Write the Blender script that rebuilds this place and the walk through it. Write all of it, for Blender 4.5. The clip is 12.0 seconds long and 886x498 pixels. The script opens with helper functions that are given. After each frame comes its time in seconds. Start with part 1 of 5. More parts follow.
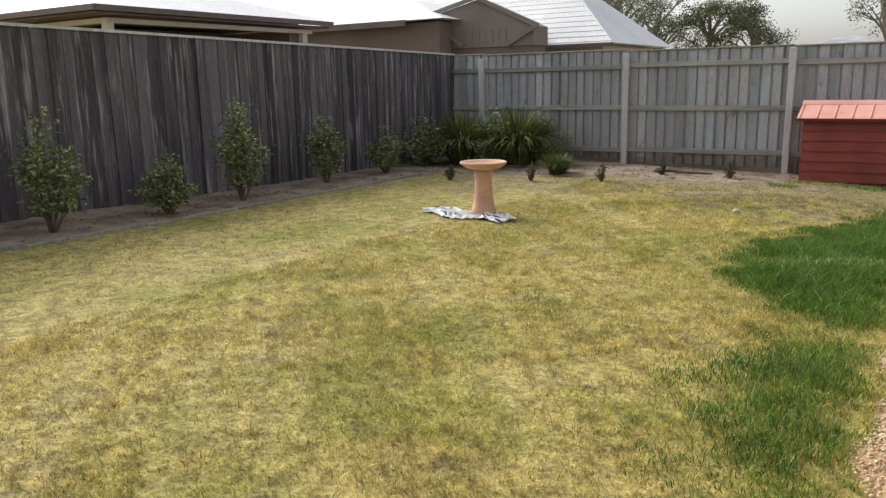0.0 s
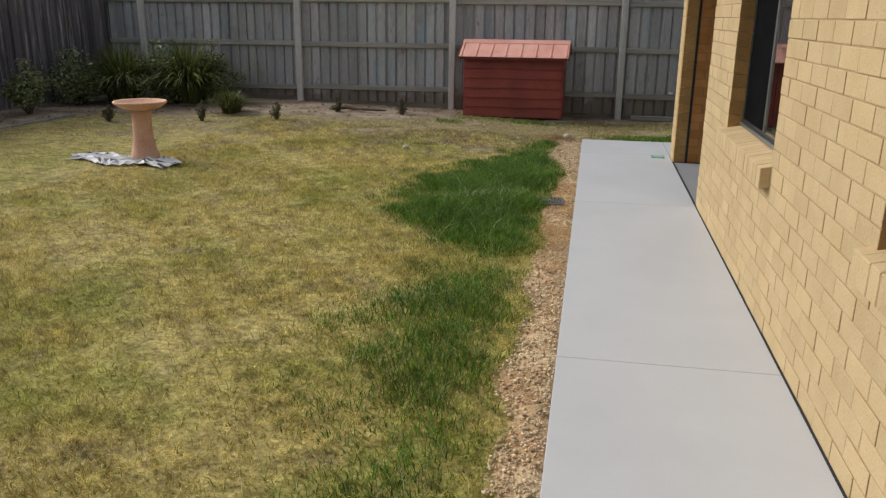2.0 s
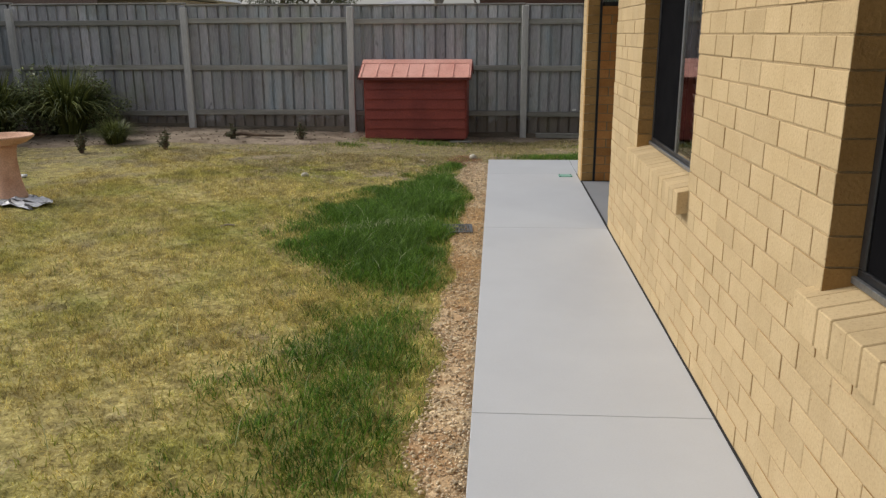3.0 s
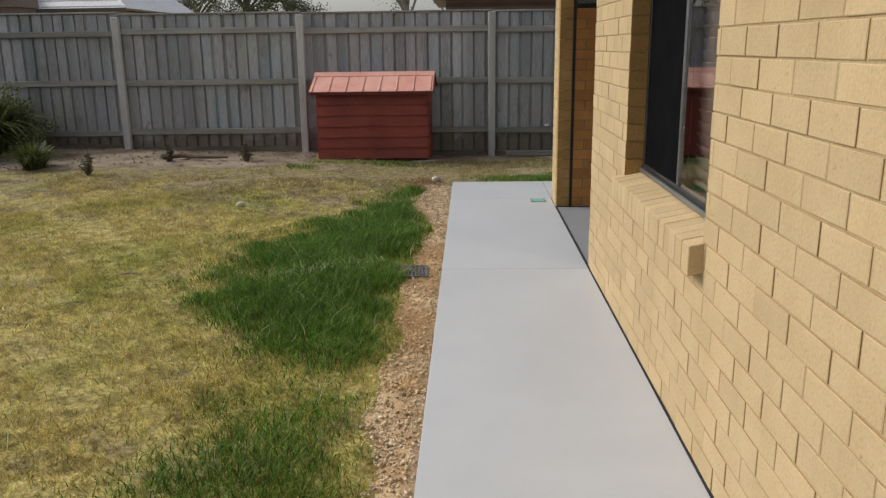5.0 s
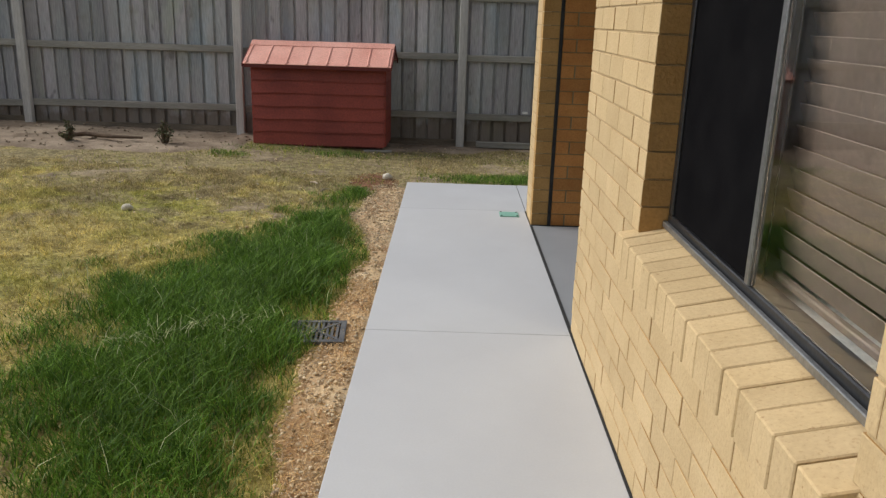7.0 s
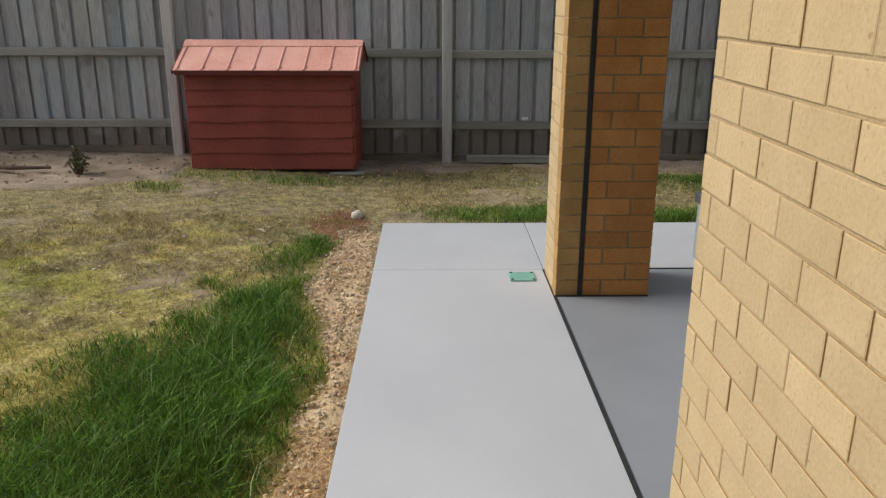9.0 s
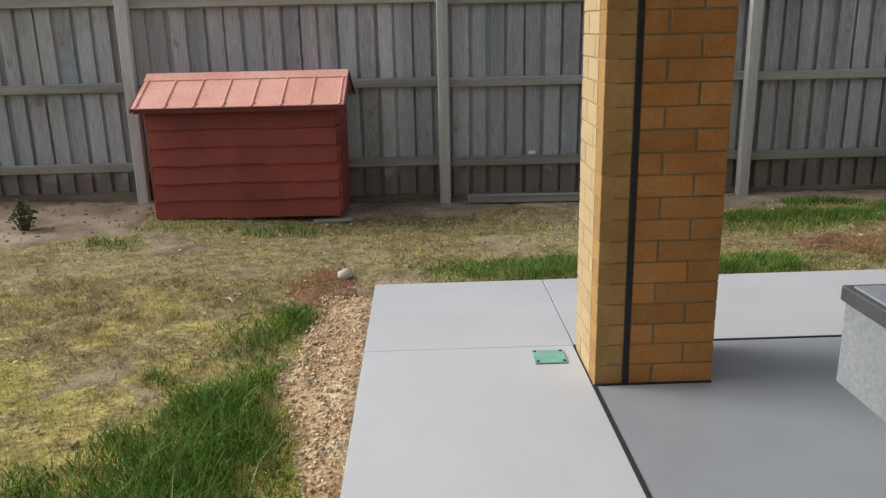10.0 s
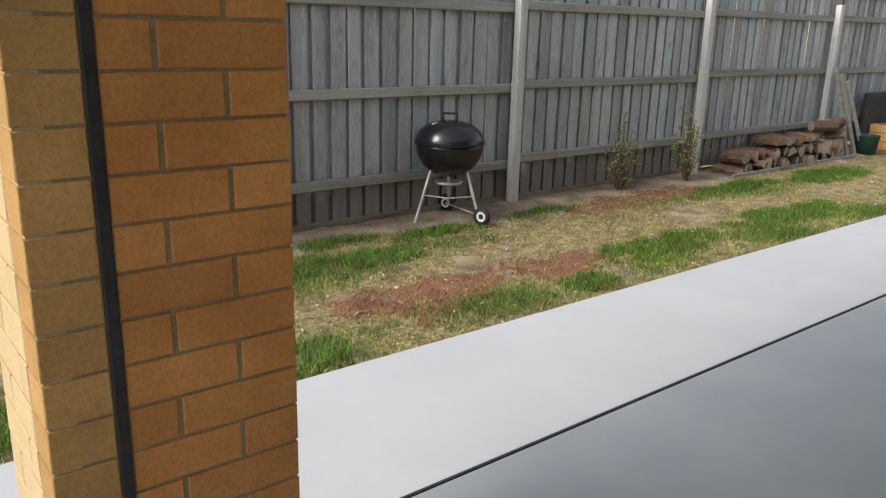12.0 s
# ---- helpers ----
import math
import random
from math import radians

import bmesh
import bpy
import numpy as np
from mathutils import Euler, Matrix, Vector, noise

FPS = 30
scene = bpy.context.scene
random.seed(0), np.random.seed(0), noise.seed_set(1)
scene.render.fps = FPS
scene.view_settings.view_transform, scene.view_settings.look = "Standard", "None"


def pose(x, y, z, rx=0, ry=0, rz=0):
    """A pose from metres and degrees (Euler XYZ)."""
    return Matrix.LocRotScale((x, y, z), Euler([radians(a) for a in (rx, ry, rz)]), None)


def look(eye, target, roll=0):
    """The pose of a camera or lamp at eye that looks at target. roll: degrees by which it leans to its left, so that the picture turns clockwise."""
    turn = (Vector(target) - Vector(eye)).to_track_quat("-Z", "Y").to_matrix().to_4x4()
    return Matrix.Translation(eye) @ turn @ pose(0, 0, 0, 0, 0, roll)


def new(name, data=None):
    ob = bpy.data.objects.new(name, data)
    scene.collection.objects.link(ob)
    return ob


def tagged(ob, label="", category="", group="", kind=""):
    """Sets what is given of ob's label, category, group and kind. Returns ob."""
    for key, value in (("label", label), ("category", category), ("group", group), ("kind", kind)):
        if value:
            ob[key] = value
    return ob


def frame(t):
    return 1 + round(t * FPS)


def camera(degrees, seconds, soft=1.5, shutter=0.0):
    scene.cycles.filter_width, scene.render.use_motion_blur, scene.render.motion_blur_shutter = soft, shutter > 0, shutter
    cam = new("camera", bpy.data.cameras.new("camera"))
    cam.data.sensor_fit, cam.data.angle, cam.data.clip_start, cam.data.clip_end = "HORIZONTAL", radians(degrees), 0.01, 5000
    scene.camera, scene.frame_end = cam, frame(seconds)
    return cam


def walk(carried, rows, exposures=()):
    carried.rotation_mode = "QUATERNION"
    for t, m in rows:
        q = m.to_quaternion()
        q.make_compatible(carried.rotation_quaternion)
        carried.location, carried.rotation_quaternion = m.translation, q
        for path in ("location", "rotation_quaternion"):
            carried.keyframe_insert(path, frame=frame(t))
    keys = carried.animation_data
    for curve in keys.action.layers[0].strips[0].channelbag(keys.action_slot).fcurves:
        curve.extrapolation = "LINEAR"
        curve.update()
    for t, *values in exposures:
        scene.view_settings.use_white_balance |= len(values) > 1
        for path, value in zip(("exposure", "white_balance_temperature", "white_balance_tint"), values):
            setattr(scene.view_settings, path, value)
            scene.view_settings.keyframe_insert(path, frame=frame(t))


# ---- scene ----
cam = camera(58.7, 12.0, soft=1.3)
PATH = [
    (0, (-0.998, -6.692, 1.471), (-2.059, -5.048, 1.056), -1.2),
    (0.5, (-0.997, -6.703, 1.473), (-1.671, -4.879, 1.005), -1.3),
    (1, (-0.975, -6.781, 1.482), (-1.244, -4.865, 0.978), -0.7),
    (1.5, (-0.962, -6.663, 1.456), (-1.214, -4.769, 0.866), 0.3),
    (2, (-0.882, -6.444, 1.47), (-1.229, -4.56, 0.898), 0.6),
    (2.5, (-0.848, -6.255, 1.457), (-1.124, -4.37, 0.848), 0.3),
    (3, (-0.882, -6.03, 1.471), (-1.012, -4.105, 0.943), -0.3),
    (3.5, (-0.867, -5.814, 1.468), (-1.004, -3.898, 0.912), -1.1),
    (3.7, (-0.841, -5.736, 1.488), (-0.972, -3.814, 0.951), -0.2),
    (5.3, (-0.731, -4.773, 1.41), (-0.785, -2.837, 0.913), -0.6),
    (5.5, (-0.694, -4.628, 1.418), (-0.772, -2.694, 0.914), 1.3),
    (6, (-0.718, -4.301, 1.42), (-0.753, -2.367, 0.915), -0.1),
    (6.5, (-0.69, -3.843, 1.419), (-0.7, -1.904, 0.93), 0.0),
    (7, (-0.598, -3.419, 1.405), (-0.607, -1.5, 0.842), 1.7),
    (7.2, (-0.552, -3.24, 1.405), (-0.503, -1.312, 0.877), 1.3),
    (8.8, (-0.645, -1.94, 1.448), (-0.65, -0.045, 0.814), -2.0),
    (9, (-0.64, -1.748, 1.458), (-0.609, 0.157, 0.854), 0.1),
    (9.5, (-0.602, -1.266, 1.427), (-0.606, 0.641, 0.823), 2.4),
    (10, (-0.676, -0.88, 1.422), (-0.629, 1.044, 0.878), -1.3),
    (10.5, (-0.607, -0.422, 1.398), (-0.494, 1.493, 0.831), -1.0),
    (11, (-0.552, -0.018, 1.395), (-0.051, 1.852, 0.889), -0.4),
    (11.5, (-0.459, 0.353, 1.438), (0.438, 2.05, 0.879), -1.0),
    (12, (-0.241, 0.682, 1.46), (0.972, 2.176, 0.918), 1.5),
]
walk(cam, [(t, look(eye, target, roll)) for t, eye, target, roll in PATH], [(0, 0.78), (0.5, 0.56), (1.0, 0.36), (1.5, 0.22), (5.5, 0.2), (7.0, 0.3), (9.0, 0.32), (10.5, 0.64), (12.0, 0.88)])

# ---- light: bright overcast, the sun veiled in the west ----
SUN_ELEV, SUN_AZ = radians(40), radians(-78)
world = bpy.data.worlds.new("world")
scene.world = world
world.use_nodes = True
wn = world.node_tree
wn.nodes.clear()
sky = wn.nodes.new("ShaderNodeTexSky")
sky.sky_type, sky.sun_disc = "NISHITA", False
sky.sun_elevation, sky.sun_rotation = SUN_ELEV, SUN_AZ
sky.air_density, sky.dust_density = 1.0, 3.0
veil = wn.nodes.new("ShaderNodeHueSaturation")
veil.inputs["Saturation"].default_value = 0.30
bg = wn.nodes.new("ShaderNodeBackground")
bg.inputs["Strength"].default_value = 0.13
wout = wn.nodes.new("ShaderNodeOutputWorld")
wn.links.new(sky.outputs[0], veil.inputs["Color"])
wn.links.new(veil.outputs[0], bg.inputs["Color"])
wn.links.new(bg.outputs[0], wout.inputs["Surface"])

sun_data = bpy.data.lights.new("sun", "SUN")
sun_data.energy, sun_data.angle, sun_data.color = 1.65, radians(24), (1.0, 0.955, 0.89)
sun = new("sun", sun_data)
sun_way = Vector((math.sin(SUN_AZ) * math.cos(SUN_ELEV), math.cos(SUN_AZ) * math.cos(SUN_ELEV), math.sin(SUN_ELEV)))
sun.matrix_world = look(sun_way * 30, (0, 0, 0))


# ---- materials ----
def nodes_of(name):
    m = bpy.data.materials.new(name)
    m.use_nodes = True
    nt = m.node_tree
    return m, nt, nt.nodes["Principled BSDF"]


def noise_node(nt, scale, detail=4.0, stretch=(1, 1, 1), rough=0.55):
    geo = nt.nodes.new("ShaderNodeNewGeometry")
    mp = nt.nodes.new("ShaderNodeMapping")
    mp.inputs["Scale"].default_value = stretch
    n = nt.nodes.new("ShaderNodeTexNoise")
    n.inputs["Scale"].default_value = scale
    n.inputs["Detail"].default_value = detail
    n.inputs["Roughness"].default_value = rough
    nt.links.new(geo.outputs["Position"], mp.inputs["Vector"])
    nt.links.new(mp.outputs[0], n.inputs["Vector"])
    return n


def ramp(nt, src, stops):
    r = nt.nodes.new("ShaderNodeValToRGB")
    e = r.color_ramp.elements
    while len(e) < len(stops):
        e.new(0.5)
    for el, (p, c) in zip(e, stops):
        el.position, el.color = p, (*c, 1)
    nt.links.new(src, r.inputs["Fac"])
    return r.outputs["Color"]


def mix(nt, fac, a, b, kind="MIX"):
    m = nt.nodes.new("ShaderNodeMix")
    m.data_type, m.blend_type = "RGBA", kind
    for sock, v in ((m.inputs["Factor"], fac), (m.inputs["A"], a), (m.inputs["B"], b)):
        if isinstance(v, (int, float)):
            sock.default_value = v
        elif isinstance(v, tuple):
            sock.default_value = (*v, 1)
        else:
            nt.links.new(v, sock)
    return m.outputs["Result"]


def bump(nt, bsdf, height, strength, dist=0.01):
    b = nt.nodes.new("ShaderNodeBump")
    b.inputs["Strength"].default_value, b.inputs["Distance"].default_value = strength, dist
    nt.links.new(height, b.inputs["Height"])
    nt.links.new(b.outputs[0], bsdf.inputs["Normal"])


def surface(name, dark, light, scale=6.0, fine=90.0, rough=0.75, relief=0.25, stretch=(1, 1, 1), per="", spread=0.25, metal=0.0, extra=None, grainy=0.2, spec=0.5):
    """A surface with large blotches, fine grain and relief; per: tone by 'object' or 'island'."""
    m, nt, p = nodes_of(name)
    big = noise_node(nt, scale, 4, stretch)
    small = noise_node(nt, fine, 3, stretch)
    col = ramp(nt, big.outputs["Fac"], [(0.32, dark), (0.68, light)])
    grain = ramp(nt, small.outputs["Fac"], [(0.3, (1 - grainy,) * 3), (0.7, (1 + grainy * 0.55,) * 3)])
    col = mix(nt, 1.0, col, grain, "MULTIPLY")
    if per:
        if per == "object":
            src = nt.nodes.new("ShaderNodeObjectInfo").outputs["Random"]
        else:
            src = nt.nodes.new("ShaderNodeNewGeometry").outputs["Random Per Island"]
        tone = ramp(nt, src, [(0.0, (1 - spread,) * 3), (1.0, (1 + spread * 0.6,) * 3)])
        col = mix(nt, 1.0, col, tone, "MULTIPLY")
    if extra:
        col = extra(nt, col)
    nt.links.new(col, p.inputs["Base Color"])
    p.inputs["Roughness"].default_value, p.inputs["Metallic"].default_value = rough, metal
    p.inputs["Specular IOR Level"].default_value = spec
    bump(nt, p, small.outputs["Fac"], relief)
    return m


def lichen(nt, col):
    n = noise_node(nt, 3.0, 5)
    f = ramp(nt, n.outputs["Fac"], [(0.56, (0, 0, 0)), (0.72, (0.35, 0.35, 0.35))])
    return mix(nt, f, col, (0.16, 0.17, 0.09))


def pale_streaks(nt, col):
    n = noise_node(nt, 1.7, 4, (7, 7, 0.5), 0.7)
    f = ramp(nt, n.outputs["Fac"], [(0.53, (0, 0, 0)), (0.68, (0.8, 0.8, 0.8))])
    return mix(nt, f, col, (0.40, 0.375, 0.375))


def damp_foot(nt, col):
    """Lichen blotches, rusty nail streaks and earth splashed on the boards' feet."""
    col = lichen(nt, col)
    tint = noise_node(nt, 1.1, 4, (2.5, 2.5, 0.8))
    col = mix(nt, 1.0, col, ramp(nt, tint.outputs["Fac"], [(0.30, (0.90, 1.0, 1.08)), (0.46, (1.0, 1.0, 1.0)), (0.58, (1.04, 0.98, 1.02)), (0.72, (0.96, 1.0, 0.86))]), "MULTIPLY")
    knot = noise_node(nt, 9.0, 2, (1.0, 1.0, 0.45))
    col = mix(nt, ramp(nt, knot.outputs["Fac"], [(0.66, (0, 0, 0)), (0.74, (0.55, 0.55, 0.55))]), col, (0.13, 0.12, 0.12))
    geo = nt.nodes.new("ShaderNodeNewGeometry")
    sep = nt.nodes.new("ShaderNodeSeparateXYZ")
    nt.links.new(geo.outputs["Position"], sep.inputs[0])
    n = noise_node(nt, 4.0, 5, (1, 1, 0.6))
    h = nt.nodes.new("ShaderNodeMath")
    h.operation = "MULTIPLY_ADD"
    nt.links.new(n.outputs["Fac"], h.inputs[0])
    h.inputs[1].default_value = -0.5
    nt.links.new(sep.outputs["Z"], h.inputs[2])
    f = ramp(nt, h.outputs[0], [(0.0, (0.75, 0.75, 0.75)), (0.10, (0, 0, 0))])
    return mix(nt, f, col, (0.15, 0.115, 0.08))


def brick_specks(nt, col):
    fine = noise_node(nt, 130.0, 3)
    pits = ramp(nt, fine.outputs["Fac"], [(0.30, (0.86, 0.83, 0.78)), (0.42, (1, 1, 1)), (0.66, (1.02, 1.02, 1.02))])
    col = mix(nt, 1.0, col, pits, "MULTIPLY")
    n = noise_node(nt, 48.0, 2)
    f = ramp(nt, n.outputs["Fac"], [(0.69, (0, 0, 0)), (0.75, (0.55, 0.55, 0.55))])
    return mix(nt, f, col, (0.24, 0.13, 0.05))


def slab_stains(nt, col):
    n = noise_node(nt, 1.3, 6, rough=0.65)
    f = ramp(nt, n.outputs["Fac"], [(0.3, (0.95, 0.95, 0.955)), (0.7, (1.02, 1.02, 1.02))])
    return mix(nt, 1.0, col, f, "MULTIPLY")


def lawn_material(name, lift, trans=0.0):
    """Dry couch grass: straw, yellow-green and bare brown patches."""
    m, nt, p = nodes_of(name)
    big = noise_node(nt, 0.8, 6, rough=0.68)
    mid = noise_node(nt, 2.6, 6, rough=0.7)
    clump = noise_node(nt, 11.0, 4, rough=0.65)
    fine = noise_node(nt, 42.0, 4, rough=0.7)
    geo = nt.nodes.new("ShaderNodeNewGeometry")
    straw = ramp(nt, fine.outputs["Fac"], [(0.25, (0.13 * lift, 0.10 * lift, 0.04 * lift)), (0.5, (0.355 * lift, 0.295 * lift, 0.105 * lift)), (0.75, (0.58 * lift, 0.50 * lift, 0.235 * lift))])
    green = ramp(nt, fine.outputs["Fac"], [(0.25, (0.07 * lift, 0.085 * lift, 0.02 * lift)), (0.5, (0.21 * lift, 0.215 * lift, 0.045 * lift)), (0.78, (0.36 * lift, 0.35 * lift, 0.10 * lift))])
    brown = ramp(nt, fine.outputs["Fac"], [(0.25, (0.085 * lift, 0.066 * lift, 0.04 * lift)), (0.5, (0.21 * lift, 0.172 * lift, 0.10 * lift)), (0.75, (0.42 * lift, 0.36 * lift, 0.235 * lift))])
    fg = ramp(nt, big.outputs["Fac"], [(0.46, (0, 0, 0)), (0.64, (0.85, 0.85, 0.85))])
    sep = nt.nodes.new("ShaderNodeSeparateXYZ")
    nt.links.new(geo.outputs["Position"], sep.inputs[0])
    worn_n = nt.nodes.new("ShaderNodeMapRange")
    for key, v in (("From Min", 0.6), ("From Max", 4.2), ("To Min", 0.0), ("To Max", 0.27)):
        worn_n.inputs[key].default_value = v
    nt.links.new(sep.outputs["Y"], worn_n.inputs["Value"])
    more = nt.nodes.new("ShaderNodeMath")
    nt.links.new(mid.outputs["Fac"], more.inputs[0])
    nt.links.new(worn_n.outputs["Result"], more.inputs[1])
    fb = ramp(nt, more.outputs[0], [(0.56, (0, 0, 0)), (0.70, (0.8, 0.8, 0.8))])
    col = mix(nt, fg, straw, green)
    col = mix(nt, fb, col, brown)
    tone = ramp(nt, geo.outputs["Random Per Island"], [(0, (0.6, 0.6, 0.6)), (1, (1.3, 1.3, 1.3))])
    col = mix(nt, 1.0, col, tone, "MULTIPLY")
    worn = ramp(nt, clump.outputs["Fac"], [(0.34, (0.55, 0.53, 0.50)), (0.62, (1.17, 1.17, 1.14))])
    col = mix(nt, 1.0, col, worn, "MULTIPLY")
    nt.links.new(col, p.inputs["Base Color"])
    if trans:
        tr = nt.nodes.new("ShaderNodeBsdfTranslucent")
        nt.links.new(col, tr.inputs["Color"])
        mx = nt.nodes.new("ShaderNodeMixShader")
        mx.inputs[0].default_value = trans
        nt.links.new(p.outputs[0], mx.inputs[1])
        nt.links.new(tr.outputs[0], mx.inputs[2])
        nt.links.new(mx.outputs[0], nt.nodes["Material Output"].inputs["Surface"])
    p.inputs["Roughness"].default_value = 0.85
    p.inputs["Specular IOR Level"].default_value = 0.2
    bump(nt, p, fine.outputs["Fac"], 0.6, 0.02)
    return m


def leaf_material(name, a, b, rough=0.55, trans=0.15):
    m, nt, p = nodes_of(name)
    geo = nt.nodes.new("ShaderNodeNewGeometry")
    col = ramp(nt, geo.outputs["Random Per Island"], [(0.0, a), (0.75, b), (1.0, tuple(min(1, c * 1.5) for c in b))])
    n = noise_node(nt, 1.8, 3)
    f = ramp(nt, n.outputs["Fac"], [(0.3, (0.8, 0.8, 0.8)), (0.7, (1.15, 1.15, 1.15))])
    col = mix(nt, 1.0, col, f, "MULTIPLY")
    nt.links.new(col, p.inputs["Base Color"])
    p.inputs["Roughness"].default_value = rough
    p.inputs["Specular IOR Level"].default_value = 0.3
    tr = nt.nodes.new("ShaderNodeBsdfTranslucent")
    nt.links.new(col, tr.inputs["Color"])
    mx = nt.nodes.new("ShaderNodeMixShader")
    mx.inputs[0].default_value = trans
    nt.links.new(p.outputs[0], mx.inputs[1])
    nt.links.new(tr.outputs[0], mx.inputs[2])
    nt.links.new(mx.outputs[0], nt.nodes["Material Output"].inputs["Surface"])
    return m


def glass_material(name, tint, rough=0.02):
    m, nt, p = nodes_of(name)
    p.inputs["Base Color"].default_value = (*tint, 1)
    p.inputs["Roughness"].default_value = rough
    p.inputs["Transmission Weight"].default_value = 1.0
    p.inputs["IOR"].default_value = 1.45
    return m


M_PALING = surface("weathered_paling", (0.31, 0.325, 0.335), (0.50, 0.513, 0.515), 0.55, 20, 0.9, 0.5, (7, 7, 0.45), "object", 0.22, extra=damp_foot, grainy=0.28)
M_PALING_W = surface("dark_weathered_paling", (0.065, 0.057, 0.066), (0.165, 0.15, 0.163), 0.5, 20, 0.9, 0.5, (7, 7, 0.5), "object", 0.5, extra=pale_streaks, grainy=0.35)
M_RAIL = surface("weathered_rail", (0.24, 0.235, 0.21), (0.39, 0.38, 0.345), 2.5, 30, 0.88, 0.4, (0.4, 7, 7), "object", 0.2, extra=lichen)
M_PLINTH = surface("earth_stained_plinth", (0.12, 0.10, 0.075), (0.26, 0.22, 0.165), 3.0, 40, 0.92, 0.5, (0.6, 5, 5), "object", 0.2)
M_POST = surface("grey_post_timber", (0.46, 0.455, 0.44), (0.64, 0.635, 0.61), 2.0, 30, 0.85, 0.35, (6, 6, 0.4), "object", 0.15)
M_BRICK = surface("cream_tan_brick", (0.475, 0.355, 0.196), (0.53, 0.403, 0.232), 5.0, 90, 0.88, 0.22, (1, 1, 1), "object", 0.08, extra=brick_specks, grainy=0.07, spec=0.2)
# Browner brick ends; shade of the south-facing sides is put into this colour.
M_BRICK_E = surface("shaded_side_brick", (0.345, 0.20, 0.07), (0.435, 0.262, 0.098), 6.0, 90, 0.85, 0.32, (1, 1, 1), "object", 0.15, extra=brick_specks, grainy=0.12, spec=0.25)
# Orange-tan pier brick, its tone deepened to hold the south face's shade.
M_BRICK_O = surface("orange_tan_shaded_brick", (0.40, 0.175, 0.052), (0.50, 0.24, 0.076), 6.0, 90, 0.85, 0.32, (1, 1, 1), "object", 0.2, extra=brick_specks, grainy=0.12, spec=0.25)
M_BRICK_I = surface("cream_tan_brick_joined", (0.475, 0.355, 0.196), (0.53, 0.403, 0.232), 5.0, 90, 0.88, 0.22, (1, 1, 1), "island", 0.08, extra=brick_specks, grainy=0.07, spec=0.2)
# Cream mortar, darkened below the brick tone for the joints' shadow lines.
M_MORTAR = surface("cream_mortar_shaded", (0.39, 0.288, 0.152), (0.45, 0.335, 0.183), 9.0, 160, 0.92, 0.4)
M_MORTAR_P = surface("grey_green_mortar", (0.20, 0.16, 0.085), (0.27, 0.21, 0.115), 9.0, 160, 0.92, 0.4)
M_PATH = surface("pale_sealed_concrete", (0.455, 0.47, 0.495), (0.49, 0.507, 0.532), 1.6, 120, 0.5, 0.0, extra=slab_stains, grainy=0.03)
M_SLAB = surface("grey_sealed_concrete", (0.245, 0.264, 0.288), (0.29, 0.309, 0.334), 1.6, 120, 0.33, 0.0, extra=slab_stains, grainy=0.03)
M_JOINT = surface("black_joint_filler", (0.010, 0.010, 0.011), (0.025, 0.025, 0.026), 20, 120, 0.8, 0.3)
M_CRACK = surface("dark_groove", (0.05, 0.05, 0.05), (0.09, 0.09, 0.09), 20, 120, 0.9, 0.2)
M_SOIL = surface("dry_garden_soil", (0.16, 0.115, 0.075), (0.40, 0.32, 0.235), 2.6, 60, 0.95, 0.8)
M_WORN = surface("worn_dusty_earth", (0.13, 0.095, 0.055), (0.36, 0.29, 0.18), 5.0, 70, 0.95, 0.8)
M_GRAVELBED = surface("sandy_grit", (0.38, 0.215, 0.095), (0.68, 0.53, 0.33), 4, 80, 0.95, 0.8)
M_PEBBLE = surface("pale_pebble", (0.46, 0.33, 0.19), (0.76, 0.64, 0.47), 14, 120, 0.85, 0.3, per="island", spread=0.5)
M_LAWN = lawn_material("lawn_soil", 1.1)
M_BLADE = lawn_material("dry_lawn_blade", 1.9, 0.3)
M_GREEN = leaf_material("lush_grass_blade", (0.024, 0.074, 0.008), (0.145, 0.265, 0.034), 0.6, 0.3)
M_MIXED = leaf_material("yellow_green_grass_blade", (0.15, 0.19, 0.03), (0.36, 0.36, 0.08), 0.65, 0.35)
M_CHIP = surface("pale_dry_chip", (0.42, 0.30, 0.16), (0.72, 0.60, 0.42), 20, 120, 0.9, 0.3, per="island", spread=0.5)
M_RED = surface("red_painted_board", (0.215, 0.034, 0.024), (0.30, 0.054, 0.036), 2.5, 60, 0.6, 0.15, per="object", spread=0.12)
M_TIN = surface("salmon_painted_tin", (0.66, 0.31, 0.245), (0.78, 0.42, 0.345), 3, 70, 0.5, 0.08)
M_TIN_EDGE = surface("dark_red_trim", (0.10, 0.014, 0.012), (0.15, 0.022, 0.018), 5, 70, 0.65, 0.15)
M_TERRA = surface("terracotta", (0.55, 0.30, 0.19), (0.70, 0.44, 0.31), 5, 90, 0.85, 0.2)
M_PLASTIC = surface("white_plastic_sheet", (0.35, 0.37, 0.42), (0.80, 0.80, 0.80), 9, 60, 0.45, 0.4)
M_DARKPLASTIC = surface("black_plastic_sheet", (0.02, 0.02, 0.02), (0.05, 0.05, 0.05), 9, 60, 0.4, 0.3)
M_ALU = surface("dark_bronze_aluminium", (0.035, 0.037, 0.042), (0.055, 0.058, 0.064), 6, 90, 0.35, 0.05, metal=0.6)
M_ALU_L = surface("grey_aluminium", (0.20, 0.21, 0.22), (0.27, 0.28, 0.29), 6, 90, 0.35, 0.05, metal=0.7)
M_SCREEN = surface("black_fly_screen", (0.004, 0.004, 0.005), (0.007, 0.007, 0.008), 8, 300, 0.95, 0.1, spec=0.03)
